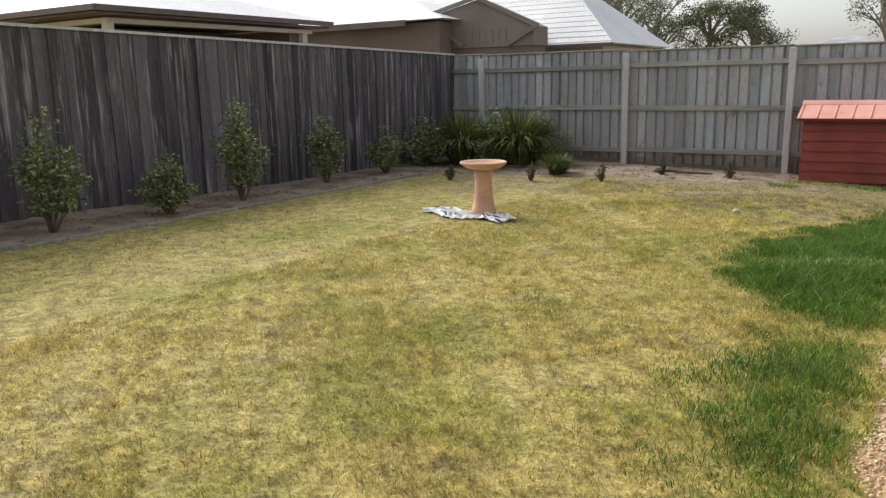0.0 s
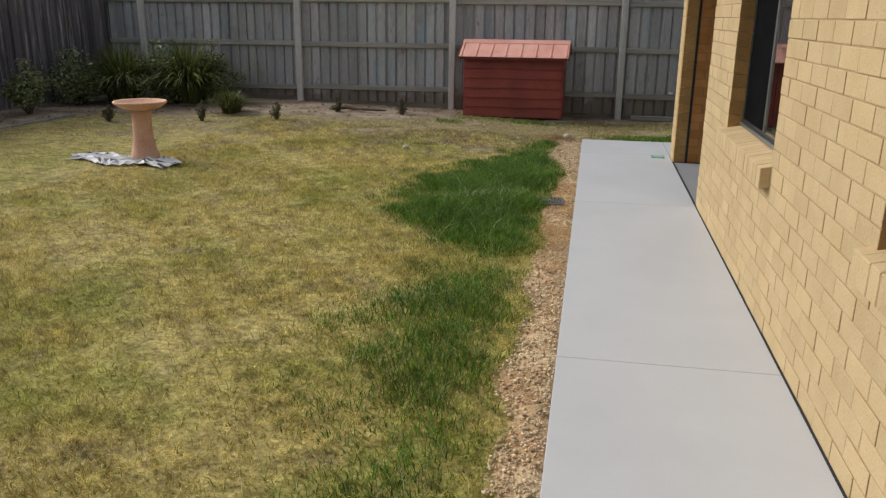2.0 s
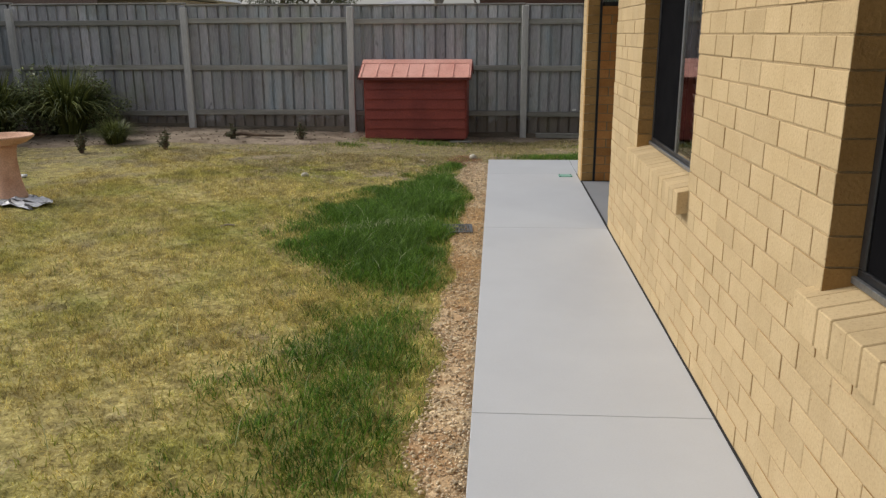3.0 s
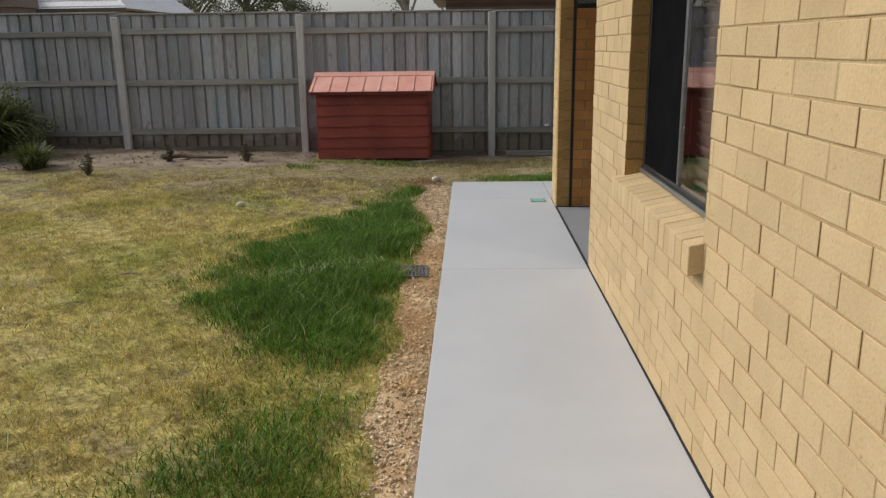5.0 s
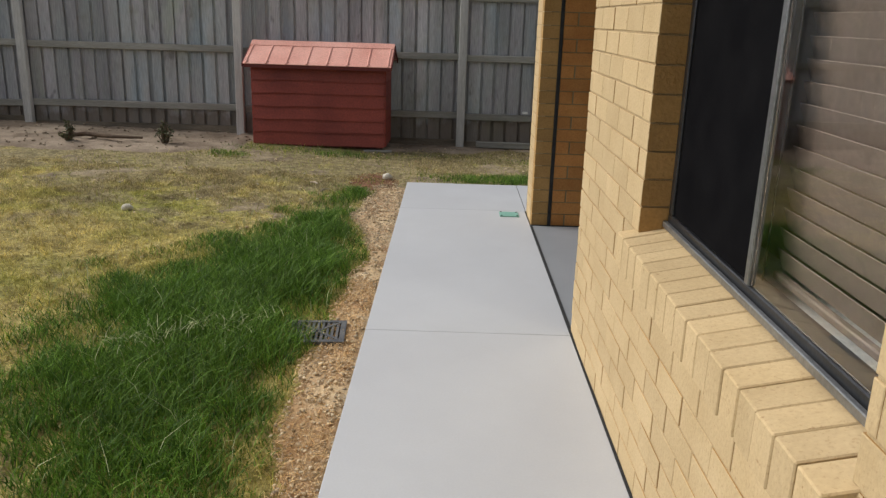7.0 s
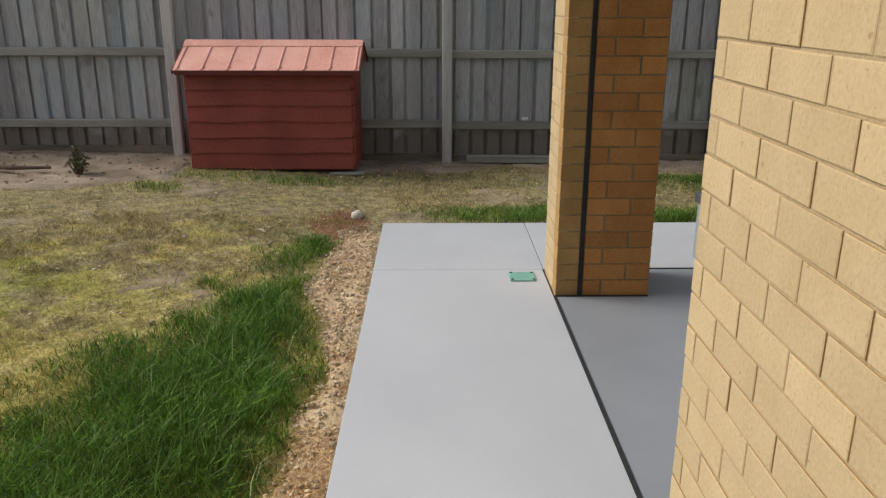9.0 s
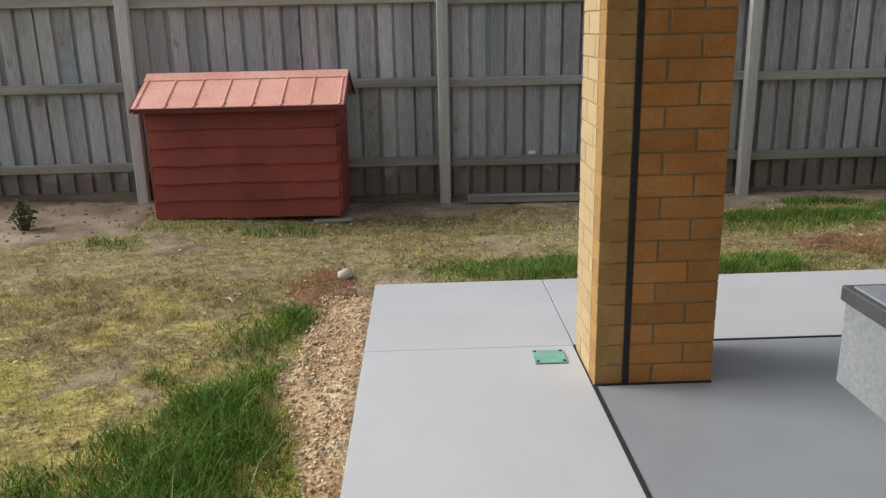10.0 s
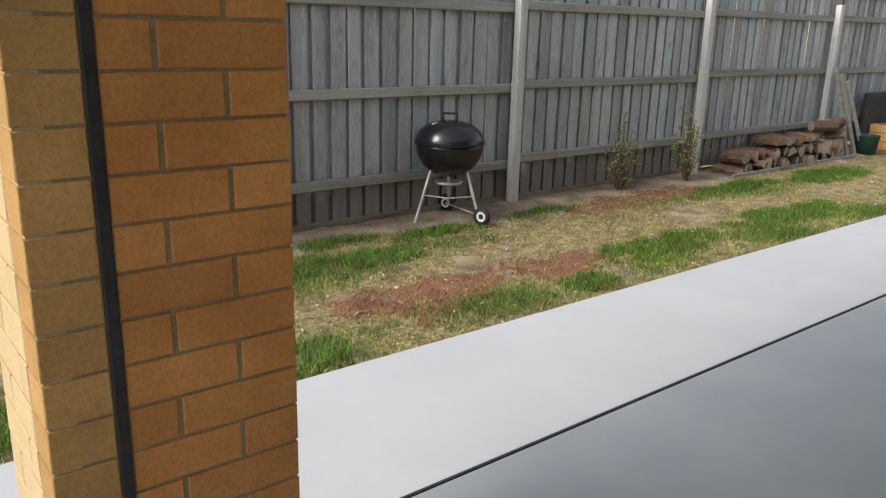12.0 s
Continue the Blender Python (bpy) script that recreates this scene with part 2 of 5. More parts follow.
M_BLIND = surface("taupe_blind_slat", (0.155, 0.115, 0.094), (0.20, 0.148, 0.12), 3, 60, 0.5, 0.05, per="object", spread=0.08)
M_GLASS = glass_material("window_glass", (0.92, 0.95, 0.94))
M_GREENGLASS = glass_material("greenish_glass", (0.55, 0.75, 0.66), 0.15)
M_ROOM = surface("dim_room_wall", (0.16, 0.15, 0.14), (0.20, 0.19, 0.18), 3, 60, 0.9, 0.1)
M_TEAL = surface("teal_plastic_cover", (0.16, 0.36, 0.30), (0.22, 0.44, 0.37), 9, 90, 0.5, 0.1)
M_GRATE = surface("grey_plastic_grate", (0.06, 0.063, 0.07), (0.12, 0.125, 0.13), 12, 90, 0.6, 0.2)
M_HOLE = surface("dark_drain_hollow", (0.006, 0.006, 0.006), (0.012, 0.012, 0.012), 9, 90, 0.9, 0.1)
M_ENAMEL = surface("black_enamel", (0.008, 0.008, 0.010), (0.013, 0.013, 0.016), 6, 90, 0.22, 0.04)
M_STEEL = surface("dull_steel", (0.45, 0.44, 0.42), (0.62, 0.61, 0.58), 8, 90, 0.45, 0.1, metal=0.5)
M_RUBBER = surface("black_rubber", (0.012, 0.012, 0.012), (0.022, 0.022, 0.022), 8, 90, 0.75, 0.2)
M_WHITEP = surface("white_plastic", (0.66, 0.66, 0.64), (0.78, 0.78, 0.76), 8, 90, 0.5, 0.1)
M_BARK = surface("red_brown_bark", (0.08, 0.05, 0.035), (0.22, 0.13, 0.085), 12, 60, 0.95, 0.8, per="object", spread=0.35)
M_CUT = surface("weathered_cut_wood", (0.30, 0.24, 0.18), (0.46, 0.39, 0.31), 14, 70, 0.9, 0.4, per="object", spread=0.3)
M_PINE = surface("yellow_pine", (0.50, 0.29, 0.09), (0.62, 0.38, 0.14), 3, 50, 0.7, 0.2, (1, 1, 0.3))
M_TWIG = surface("brown_twig", (0.09, 0.06, 0.04), (0.17, 0.12, 0.08), 9, 70, 0.9, 0.4)
M_SHRUB = leaf_material("shrub_leaf", (0.06, 0.085, 0.028), (0.30, 0.34, 0.17), 0.45, 0.25)
M_FLAX = leaf_material("strappy_leaf", (0.035, 0.055, 0.015), (0.17, 0.19, 0.055), 0.45, 0.25)
M_GUM = leaf_material("gum_leaf", (0.07, 0.085, 0.045), (0.16, 0.18, 0.10), 0.6, 0.25)
M_GUMBARK = surface("grey_gum_bark", (0.16, 0.14, 0.12), (0.30, 0.27, 0.24), 4, 40, 0.9, 0.4)
M_ROCK = surface("pale_rock", (0.42, 0.38, 0.30), (0.68, 0.64, 0.55), 14, 90, 0.9, 0.4)
M_COVER = surface("grey_table_vinyl", (0.20, 0.22, 0.23), (0.26, 0.28, 0.29), 4, 90, 0.45, 0.06)
M_COVER_TOP = surface("slate_blue_tabletop", (0.17, 0.19, 0.23), (0.23, 0.25, 0.29), 4, 90, 0.35, 0.05)
M_RIM = surface("charcoal_rim", (0.045, 0.047, 0.055), (0.065, 0.067, 0.075), 6, 90, 0.5, 0.06)
M_RENDER_BROWN = surface("brown_render", (0.16, 0.115, 0.10), (0.20, 0.15, 0.13), 0.8, 30, 0.9, 0.2)
M_CLAD = surface("grey_brown_cladding", (0.20, 0.165, 0.145), (0.25, 0.21, 0.185), 0.8, 30, 0.85, 0.2)
M_WHITEROOF = surface("pale_metal_roof", (0.62, 0.62, 0.63), (0.72, 0.72, 0.73), 0.7, 20, 0.5, 0.1)
M_TILE = surface("grey_roof_tile", (0.28, 0.28, 0.29), (0.42, 0.42, 0.43), 1.5, 30, 0.8, 0.3)
M_CREAMTRIM = surface("cream_painted_timber", (0.56, 0.50, 0.41), (0.66, 0.60, 0.50), 2, 40, 0.6, 0.1)
M_BROWNTRIM = surface("brown_fascia", (0.12, 0.085, 0.07), (0.16, 0.115, 0.095), 2, 40, 0.6, 0.1)
M_SOFFIT = surface("white_soffit", (0.68, 0.67, 0.64), (0.76, 0.75, 0.72), 2, 60, 0.85, 0.05)
M_DARKBRICK = surface("dark_brown_brick", (0.10, 0.055, 0.045), (0.15, 0.085, 0.07), 2, 40, 0.9, 0.3)
M_RUST = surface("rusty_brown_dirt", (0.13, 0.055, 0.028), (0.27, 0.13, 0.07), 4, 60, 0.95, 0.8)
M_THATCH = leaf_material("dead_thatch_blade", (0.12, 0.05, 0.025), (0.36, 0.20, 0.105), 0.8, 0.2)
M_STRAW = leaf_material("orange_straw", (0.32, 0.17, 0.065), (0.66, 0.46, 0.23), 0.8, 0.15)
M_STALK = leaf_material("pale_stalk", (0.30, 0.36, 0.16), (0.50, 0.52, 0.30), 0.7, 0.2)
M_WISP = leaf_material("yellow_green_leaf", (0.10, 0.14, 0.035), (0.32, 0.36, 0.12), 0.6, 0.3)
M_SEEDLING = leaf_material("wilted_leaf", (0.05, 0.06, 0.03), (0.13, 0.13, 0.07), 0.6, 0.15)


# ---- building helpers ----
def box(bm, x0, y0, z0, x1, y1, z1, bevel=0.0):
    vs = [bm.verts.new(p) for p in ((x0, y0, z0), (x1, y0, z0), (x1, y1, z0), (x0, y1, z0), (x0, y0, z1), (x1, y0, z1), (x1, y1, z1), (x0, y1, z1))]
    fs = [bm.faces.new([vs[i] for i in q]) for q in ((3, 2, 1, 0), (4, 5, 6, 7), (0, 1, 5, 4), (1, 2, 6, 5), (2, 3, 7, 6), (3, 0, 4, 7))]
    if bevel:
        es = list({e for f in fs for e in f.edges})
        bmesh.ops.bevel(bm, geom=es, offset=bevel, segments=1, affect="EDGES", profile=0.5)
    return bm


def boxes(*sizes, bevel=0.0):
    bm = bmesh.new()
    for s in sizes:
        box(bm, *s, bevel=bevel)
    return bm


def lathe(profile, seg=32, cx=0.0, cy=0.0, bm=None):
    """A turned body round the z axis from (radius, height) pairs."""
    bm = bm or bmesh.new()
    rings = []
    for r, z in profile:
        if r < 1e-5:
            rings.append([bm.verts.new((cx, cy, z))])
        else:
            rings.append([bm.verts.new((cx + r * math.cos(2 * math.pi * i / seg), cy + r * math.sin(2 * math.pi * i / seg), z)) for i in range(seg)])
    for a, b in zip(rings, rings[1:]):
        for i in range(seg):
            j = (i + 1) % seg
            if len(a) == 1 and len(b) > 1:
                bm.faces.new((a[0], b[j], b[i]))
            elif len(b) == 1 and len(a) > 1:
                bm.faces.new((a[i], a[j], b[0]))
            elif len(a) > 1:
                bm.faces.new((a[i], a[j], b[j], b[i]))
    bmesh.ops.recalc_face_normals(bm, faces=bm.faces)
    return bm


def tube(points, radii, seg=6, bm=None):
    """A tapered limb through points."""
    bm = bm or bmesh.new()
    pts = [Vector(p) for p in points]
    rings = []
    for i, p in enumerate(pts):
        d = (pts[min(i + 1, len(pts) - 1)] - pts[max(i - 1, 0)]).normalized()
        side = d.orthogonal().normalized()
        up = d.cross(side)
        r = radii[i] if isinstance(radii, (list, tuple)) else radii
        rings.append([bm.verts.new(p + r * (math.cos(2 * math.pi * k / seg) * side + math.sin(2 * math.pi * k / seg) * up)) for k in range(seg)])
    for a, b in zip(rings, rings[1:]):
        for k in range(seg):
            bm.faces.new((a[k], a[(k + 1) % seg], b[(k + 1) % seg], b[k]))
    bm.faces.new(rings[0][::-1])
    bm.faces.new(rings[-1])
    bmesh.ops.recalc_face_normals(bm, faces=bm.faces)
    return bm


def mesh_from(bm, name, material, smooth=False):
    me = bpy.data.meshes.new(name)
    bm.to_mesh(me)
    bm.free()
    for m in material if isinstance(material, (list, tuple)) else (material,):
        me.materials.append(m)
    if smooth:
        me.polygons.foreach_set("use_smooth", [True] * len(me.polygons))
    return me


def part(name, bm, material, parent=None, label="", smooth=False):
    """Links a bmesh (or a ready mesh) as one mesh object, under a thing or a part if one is given."""
    me = bm if isinstance(bm, bpy.types.Mesh) else mesh_from(bm, name, material, smooth)
    ob = new(name, me)
    if parent is not None:
        ob.parent = parent
    if label:
        ob["label"] = label
    return ob


def thing(name, at=(0, 0, 0), rz=0.0, label="", category="", group="", kind=""):
    ob = new(name)
    ob.matrix_basis = pose(*at, 0, 0, rz)
    return tagged(ob, label, category, group, kind)


def blades(name, roots, heights, widths, lean, material, parent=None, bend=0.5):
    """Many grass blades as one mesh: each a bent strip of three triangles."""
    n = len(roots)
    rng = np.random.default_rng(len(name) * 7 + n)
    ang = rng.uniform(0, 2 * np.pi, n)
    side = np.stack([np.cos(ang), np.sin(ang), np.zeros(n)], 1)
    la = rng.uniform(0, 2 * np.pi, n)
    out = np.stack([np.cos(la), np.sin(la), np.zeros(n)], 1) * (lean * rng.uniform(0.3, 1.4, n))[:, None]
    up = np.array([0, 0, 1.0])
    h, w = np.asarray(heights)[:, None], np.asarray(widths)[:, None]
    mid = roots + h * 0.55 * (up + out * bend)
    tip = roots + h * (up * 0.93 + out)
    vs = np.stack([roots - side * w, roots + side * w, mid - side * w * 0.75, mid + side * w * 0.75, tip], 1).reshape(-1, 3)
    base = (np.arange(n) * 5)[:, None]
    tris = (base[:, :, None] + np.array([[0, 1, 3], [0, 3, 2], [2, 3, 4]])[None]).reshape(-1, 3)
    return mesh_object(name, vs, tris, material, parent)


def mesh_object(name, vs, tris, material, parent=None):
    me = bpy.data.meshes.new(name)
    me.vertices.add(len(vs))
    me.vertices.foreach_set("co", np.ascontiguousarray(vs, dtype=np.float32).ravel())
    me.loops.add(tris.size)
    me.loops.foreach_set("vertex_index", np.ascontiguousarray(tris, dtype=np.int32).ravel())
    me.polygons.add(len(tris))
    me.polygons.foreach_set("loop_start", np.arange(0, tris.size, 3, dtype=np.int32))
    me.update(calc_edges=True)
    me.validate()
    me.materials.append(material)
    ob = new(name, me)
    if parent is not None:
        ob.parent = parent
    return ob


def leaf_cloud(name, centres, size, material, parent=None, seed=1, droop=0.3, aspect=2.2):
    """Leaves as small folded kites (4 triangles) at centres, one mesh."""
    rng = np.random.default_rng(seed)
    n = len(centres)
    d = rng.normal(size=(n, 3))
    d[:, 2] = d[:, 2] * 0.7 - droop * 0.3
    d /= np.linalg.norm(d, axis=1)[:, None]
    e = np.cross(d, rng.normal(size=(n, 3)))
    e /= np.linalg.norm(e, axis=1)[:, None]
    nrm = np.cross(d, e)
    s = (size * rng.uniform(0.6, 1.3, n))[:, None]
    a, b = centres - d * s * 0.5, centres + d * s * 0.5
    m1, m2 = centres + e * s / aspect * 0.5 + nrm * s * 0.08, centres - e * s / aspect * 0.5 + nrm * s * 0.08
    vs = np.stack([a, m1, b, m2], 1).reshape(-1, 3)
    base = (np.arange(n) * 4)[:, None, None]
    tris = (base + np.array([[0, 1, 2], [0, 2, 3]])[None]).reshape(-1, 3)
    return mesh_object(name, vs, tris, material, parent)


def pebbles(name, centres, radii, material, parent=None, seed=3):
    """Many small squashed stones as one mesh."""
    rng = np.random.default_rng(seed)
    t = (1 + 5 ** 0.5) / 2
    base = np.array([(-1, t, 0), (1, t, 0), (-1, -t, 0), (1, -t, 0), (0, -1, t), (0, 1, t), (0, -1, -t), (0, 1, -t), (t, 0, -1), (t, 0, 1), (-t, 0, -1), (-t, 0, 1)]) / 1.9
    faces = np.array([(0, 11, 5), (0, 5, 1), (0, 1, 7), (0, 7, 10), (0, 10, 11), (1, 5, 9), (5, 11, 4), (11, 10, 2), (10, 7, 6), (7, 1, 8), (3, 9, 4), (3, 4, 2), (3, 2, 6), (3, 6, 8), (3, 8, 9), (4, 9, 5), (2, 4, 11), (6, 2, 10), (8, 6, 7), (9, 8, 1)])
    n = len(centres)
    sc = np.stack([rng.uniform(0.7, 1.4, n), rng.uniform(0.7, 1.2, n), rng.uniform(0.4, 0.8, n)], 1) * np.asarray(radii)[:, None]
    a = rng.uniform(0, 6.28, n)
    v = base[None] * (1 + rng.normal(0, 0.12, (n, 12, 1))) * sc[:, None, :]
    x = v[..., 0] * np.cos(a)[:, None] - v[..., 1] * np.sin(a)[:, None]
    y = v[..., 0] * np.sin(a)[:, None] + v[..., 1] * np.cos(a)[:, None]
    v = np.stack([x, y, v[..., 2]], -1) + np.asarray(centres)[:, None, :]
    tris = (np.arange(n)[:, None, None] * 12 + faces[None]).reshape(-1, 3)
    return mesh_object(name, v.reshape(-1, 3), tris, material, parent)


# ---- the ground ----
PATH_W, NORTH_Y, FENCE_Y, WEST_X = -0.965, 3.44, 5.75, -8.72
BEDX = -7.55


def ground_z(x, y):
    """Height of the lawn: level with the path's foot, rising to the west boundary."""
    x, y = np.asarray(x, float), np.asarray(y, float)
    d = np.clip(-1.1 - x, 0, 9)
    z = -0.028 + 0.16 * (1 - np.exp(-d / 3.2)) + 0.009 * np.clip(5 - y, 0, 9) * d / 7.5
    z = z + 0.012 * np.sin(x * 1.7 + y * 0.9) * np.clip(d / 2, 0, 1)
    return z


def under_paving(x, y):
    a = (x > PATH_W - 0.03) & (y < NORTH_Y + 0.03)
    return a


def build_ground():
    xs = np.unique(np.concatenate([np.array([-4000, -800, -200, -80, -40, -25, -15, -11]), np.arange(-9, -0.95, 0.12), np.array([-0.93]), np.arange(-0.8, 14.1, 0.35), np.array([18, 30, 60, 200, 800, 4000])]))
    ys = np.unique(np.concatenate([np.array([-4000, -800, -200, -60, -30, -16]), np.arange(-12, 3.3, 0.14), np.array([3.42, 3.47]), np.arange(3.6, 6.2, 0.14), np.array([8, 12, 20, 40, 80, 200, 800, 4000])]))
    X, Y = np.meshgrid(xs, ys)
    Z = ground_z(X, Y)
    Z = np.where(under_paving(X, Y), -0.13, Z)
    far = (np.abs(X) > 20) | (np.abs(Y) > 20)
    Z = np.where(far, -0.05, Z)
    vs = np.stack([X, Y, Z], -1).reshape(-1, 3)
    nx, ny = len(xs), len(ys)
    i = (np.arange(ny - 1)[:, None] * nx + np.arange(nx - 1)[None]).ravel()
    tris = np.concatenate([np.stack([i, i + 1, i + nx + 1], 1), np.stack([i, i + nx + 1, i + nx], 1)])
    g = mesh_object("ground", vs, tris, M_LAWN)
    g.data.polygons.foreach_set("use_smooth", [True] * len(g.data.polygons))
    return tagged(g, "dry patchy back lawn of straw-coloured and green grass", "lawn", kind="structure")


ground = build_ground()


def sheet(name, inside, x0, x1, y0, y1, step, lift, material, label, category, rough=0.006):
    """A soil sheet that follows the ground, over the cells whose centre is inside."""
    xs, ys = np.arange(x0, x1 + step / 2, step), np.arange(y0, y1 + step / 2, step)
    X, Y = np.meshgrid(xs, ys)
    rng = np.random.default_rng(int(abs(x0 * 31 + y1 * 7)) + 1)
    keep = inside(X[:-1, :-1] + step / 2, Y[:-1, :-1] + step / 2)
    full = np.zeros(X.shape, bool)
    full[1:-1, 1:-1] = keep[1:, 1:] & keep[:-1, 1:] & keep[1:, :-1] & keep[:-1, :-1]
    core = full.copy()
    core[1:-1, 1:-1] &= full[2:, 1:-1] & full[:-2, 1:-1] & full[1:-1, 2:] & full[1:-1, :-2]
    Z = ground_z(X, Y) + np.where(core, lift, np.where(full, lift * 0.45, -0.012)) + rng.normal(0, rough, X.shape) * full
    nx = len(xs)
    i = (np.arange(len(ys) - 1)[:, None] * nx + np.arange(nx - 1)[None])[keep]
    tris = np.concatenate([np.stack([i, i + 1, i + nx + 1], 1), np.stack([i, i + nx + 1, i + nx], 1)])
    vs = np.stack([X, Y, Z], -1).reshape(-1, 3)
    ob = mesh_object(name, vs, tris, material)
    ob.data.polygons.foreach_set("use_smooth", [True] * len(ob.data.polygons))
    return tagged(ob, label, category, kind="structure")


def field(x, y, s, seed=0.0):
    """A cheap smooth field for uneven density."""
    return (np.sin(x * s + seed) * np.sin(y * s * 1.13 + seed * 2.1) + np.sin(x * s * 2.3 + 1.7 + seed) * np.sin(y * s * 1.9 + 0.6)) * 0.5


def wob(x, y, k=1.0):
    return 0.08 * np.sin(x * 2.3 * k + 1.1) + 0.06 * np.sin(x * 5.1 * k + y * 3.7) + 0.05 * np.sin(y * 4.3 * k + 0.4)


def in_bed(x, y):
    """The garden bed: along the west fence, round the corner, along the north fence to the kennel."""
    edge = BEDX + wob(y, x)
    a = x < edge
    t = np.clip((x + 7.4) / 4.4, 0, 1)
    b = (y > 3.45 + 1.0 * t + wob(x, y)) & (x < -2.75)
    return (a | b) & (x > WEST_X - 0.2) & (y < FENCE_Y + 0.15)


def in_strip(x, y):
    return (x < PATH_W + 0.02) & (x > np.interp(y, [-9, 0.3, 0.9, 1.3, 1.8, 2.5, 3.3], [-1.165, -1.18, -1.08, -1.11, -1.22, -1.32, -1.26]) + wob(y, x, 2.0) * 0.5) & (y < 3.3)


def bare_north(x, y):
    """Bare, dusty earth along the foot of the north fence and round the kennel."""
    return (y > 5.3 + wob(x, y) * 2.0) & (x > -2.9) & (y < FENCE_Y + 0.15)


def rusty(x, y):
    return (((x - 2.75) / 1.25) ** 2 + ((y - 4.05) / 0.38) ** 2 + wob(x, y, 2) * 4 + 0.5 * np.sin(x * 9 + np.sin(y * 13) * 2) * np.sin(y * 17 + x * 4) < 0.7) | (((x - 5.7) / 1.0) ** 2 + ((y - 5.1) / 0.3) ** 2 + wob(x, y, 2) * 4 < 0.8) | (((x + 1.25) / 0.22) ** 2 + ((y - 3.45) / 0.4) ** 2 < 1)


def worn_patch(x, y):
    """Thin dusty patches where the lawn is worn away, north and north-west of the path's end."""
    n = field(x, y, 2.4, 0.9) + 0.7 * field(x, y, 5.9, 2.3) + 0.35 * field(x, y, 15.0, 0.2)
    return (n > 0.50 - 0.16 * np.clip(y - 3.4, 0, 1)) & ~under_paving(x, y) & ~in_bed(x, y) & ~in_strip(x, y)


sheet("garden_bed", in_bed, -8.9, -2.6, -9.0, 5.9, 0.06, 0.016, M_SOIL, "bare dry garden soil along the paling fences", "garden bed", 0.006)
sheet("gravel_strip", in_strip, -1.4, -0.95, -9.0, 3.4, 0.03, 0.010, M_GRAVELBED, "sandy gravel strip beside the concrete path", "gravel", 0.004)
sheet("bare_earth", bare_north, -3.0, 12.9, 4.6, 5.9, 0.05, 0.009, M_SOIL, "bare dusty earth at the foot of the fence", "soil", 0.005)
sheet("worn_earth", worn_patch, -4.2, 8.0, 1.9, 5.3, 0.04, 0.004, M_WORN, "dusty worn patches in the thin lawn", "soil", 0.004)
sheet("brown_thatch", rusty, -1.8, 7.0, 3.0, 5.6, 0.04, 0.004, M_RUST, "reddish brown dead thatch in the lawn", "dead grass", 0.003)


def scatter(n, x0, x1, y0, y1, seed):
    rng = np.random.default_rng(seed)
    return rng.uniform(x0, x1, n), rng.uniform(y0, y1, n), rng


TUFTS = ((2.2, 4.85, 1.3, 0.24), (6.2, 3.95, 1.0, 0.28), (1.0, 3.66, 0.35, 0.2), (0.05, 3.72, 0.62, 0.26), (1.45, 3.68, 0.28, 0.22), (3.35, 3.68, 0.30, 0.16), (4.5, 3.95, 0.75, 0.25), (2.5, 5.3, 0.5, 0.14), (3.3, 5.15, 0.55, 0.14), (4.5, 5.2, 0.45, 0.12), (7.0, 4.9, 0.8, 0.22), (8.6, 4.75, 0.9, 0.3), (-1.7, 4.7, 0.5, 0.16), (-2.9, 4.35, 0.4, 0.16))


def lush(x, y):
    """How green and long the grass is: the strip beside the path, and tufts by the north paving."""
    left = np.interp(y, [-6.5, -5, -4.2, -3.1, -2.4, -1.75, -1.2, -0.6, 0.2, 1.0, 1.8, 2.6, 3.2, 3.5], [-1.6, -1.7, -1.85, -2.05, -2.05, -1.85, -2.24, -2.45, -2.5, -2.26, -1.88, -1.62, -1.44, -1.3])
    right = np.interp(y, [-6, 0.3, 0.9, 1.3, 1.8, 2.5, 3.3], [-1.15, -1.16, -1.05, -1.09, -1.20, -1.30, -1.25])
    d = np.minimum((x - left + 0.15) * 0.55, right - x + 0.10) + 0.16 * field(x, y, 5.3) + 0.08 * field(x, y, 13.0, 0.4)
    g = np.clip(d / 0.34, 0, 1) ** 1.4
    thick = np.interp(y, [-6, -4.6, -3.9, -3.2, -2.6, -2.2, -1.85, -1.6, -1.15, 2.9, 3.3], [0.22, 0.30, 0.46, 0.55, 0.62, 0.42, 0.24, 0.6, 0.95, 1.0, 0.45])
    north = np.clip((0.32 - np.abs(y - 3.72 - 0.1 * field(x, y, 1.2))) / 0.25, 0, 1) * np.clip(field(x, y, 1.9, 0.8) + 0.6, 0, 1) * (x > -0.9)
    mid = np.clip((0.30 - np.abs(y - 4.75 - 0.2 * field(x, y, 0.9))) / 0.25, 0, 1) * np.clip(field(x, y, 1.3, 2.2) + 0.45, 0, 1) * 0.8 * (x > -3)
    spots = np.zeros_like(x)
    for cx, cy, rx, ry in TUFTS:
        q = ((x - cx) / rx) ** 2 + ((y - cy) / ry) ** 2 + 0.6 * field(x, y, 7.0, cx)
        spots = np.maximum(spots, np.clip(1.25 - q, 0, 1))
    return np.maximum(np.maximum(g * thick * (y < 3.6), np.maximum(north, mid) * 0.8), spots * 0.95)


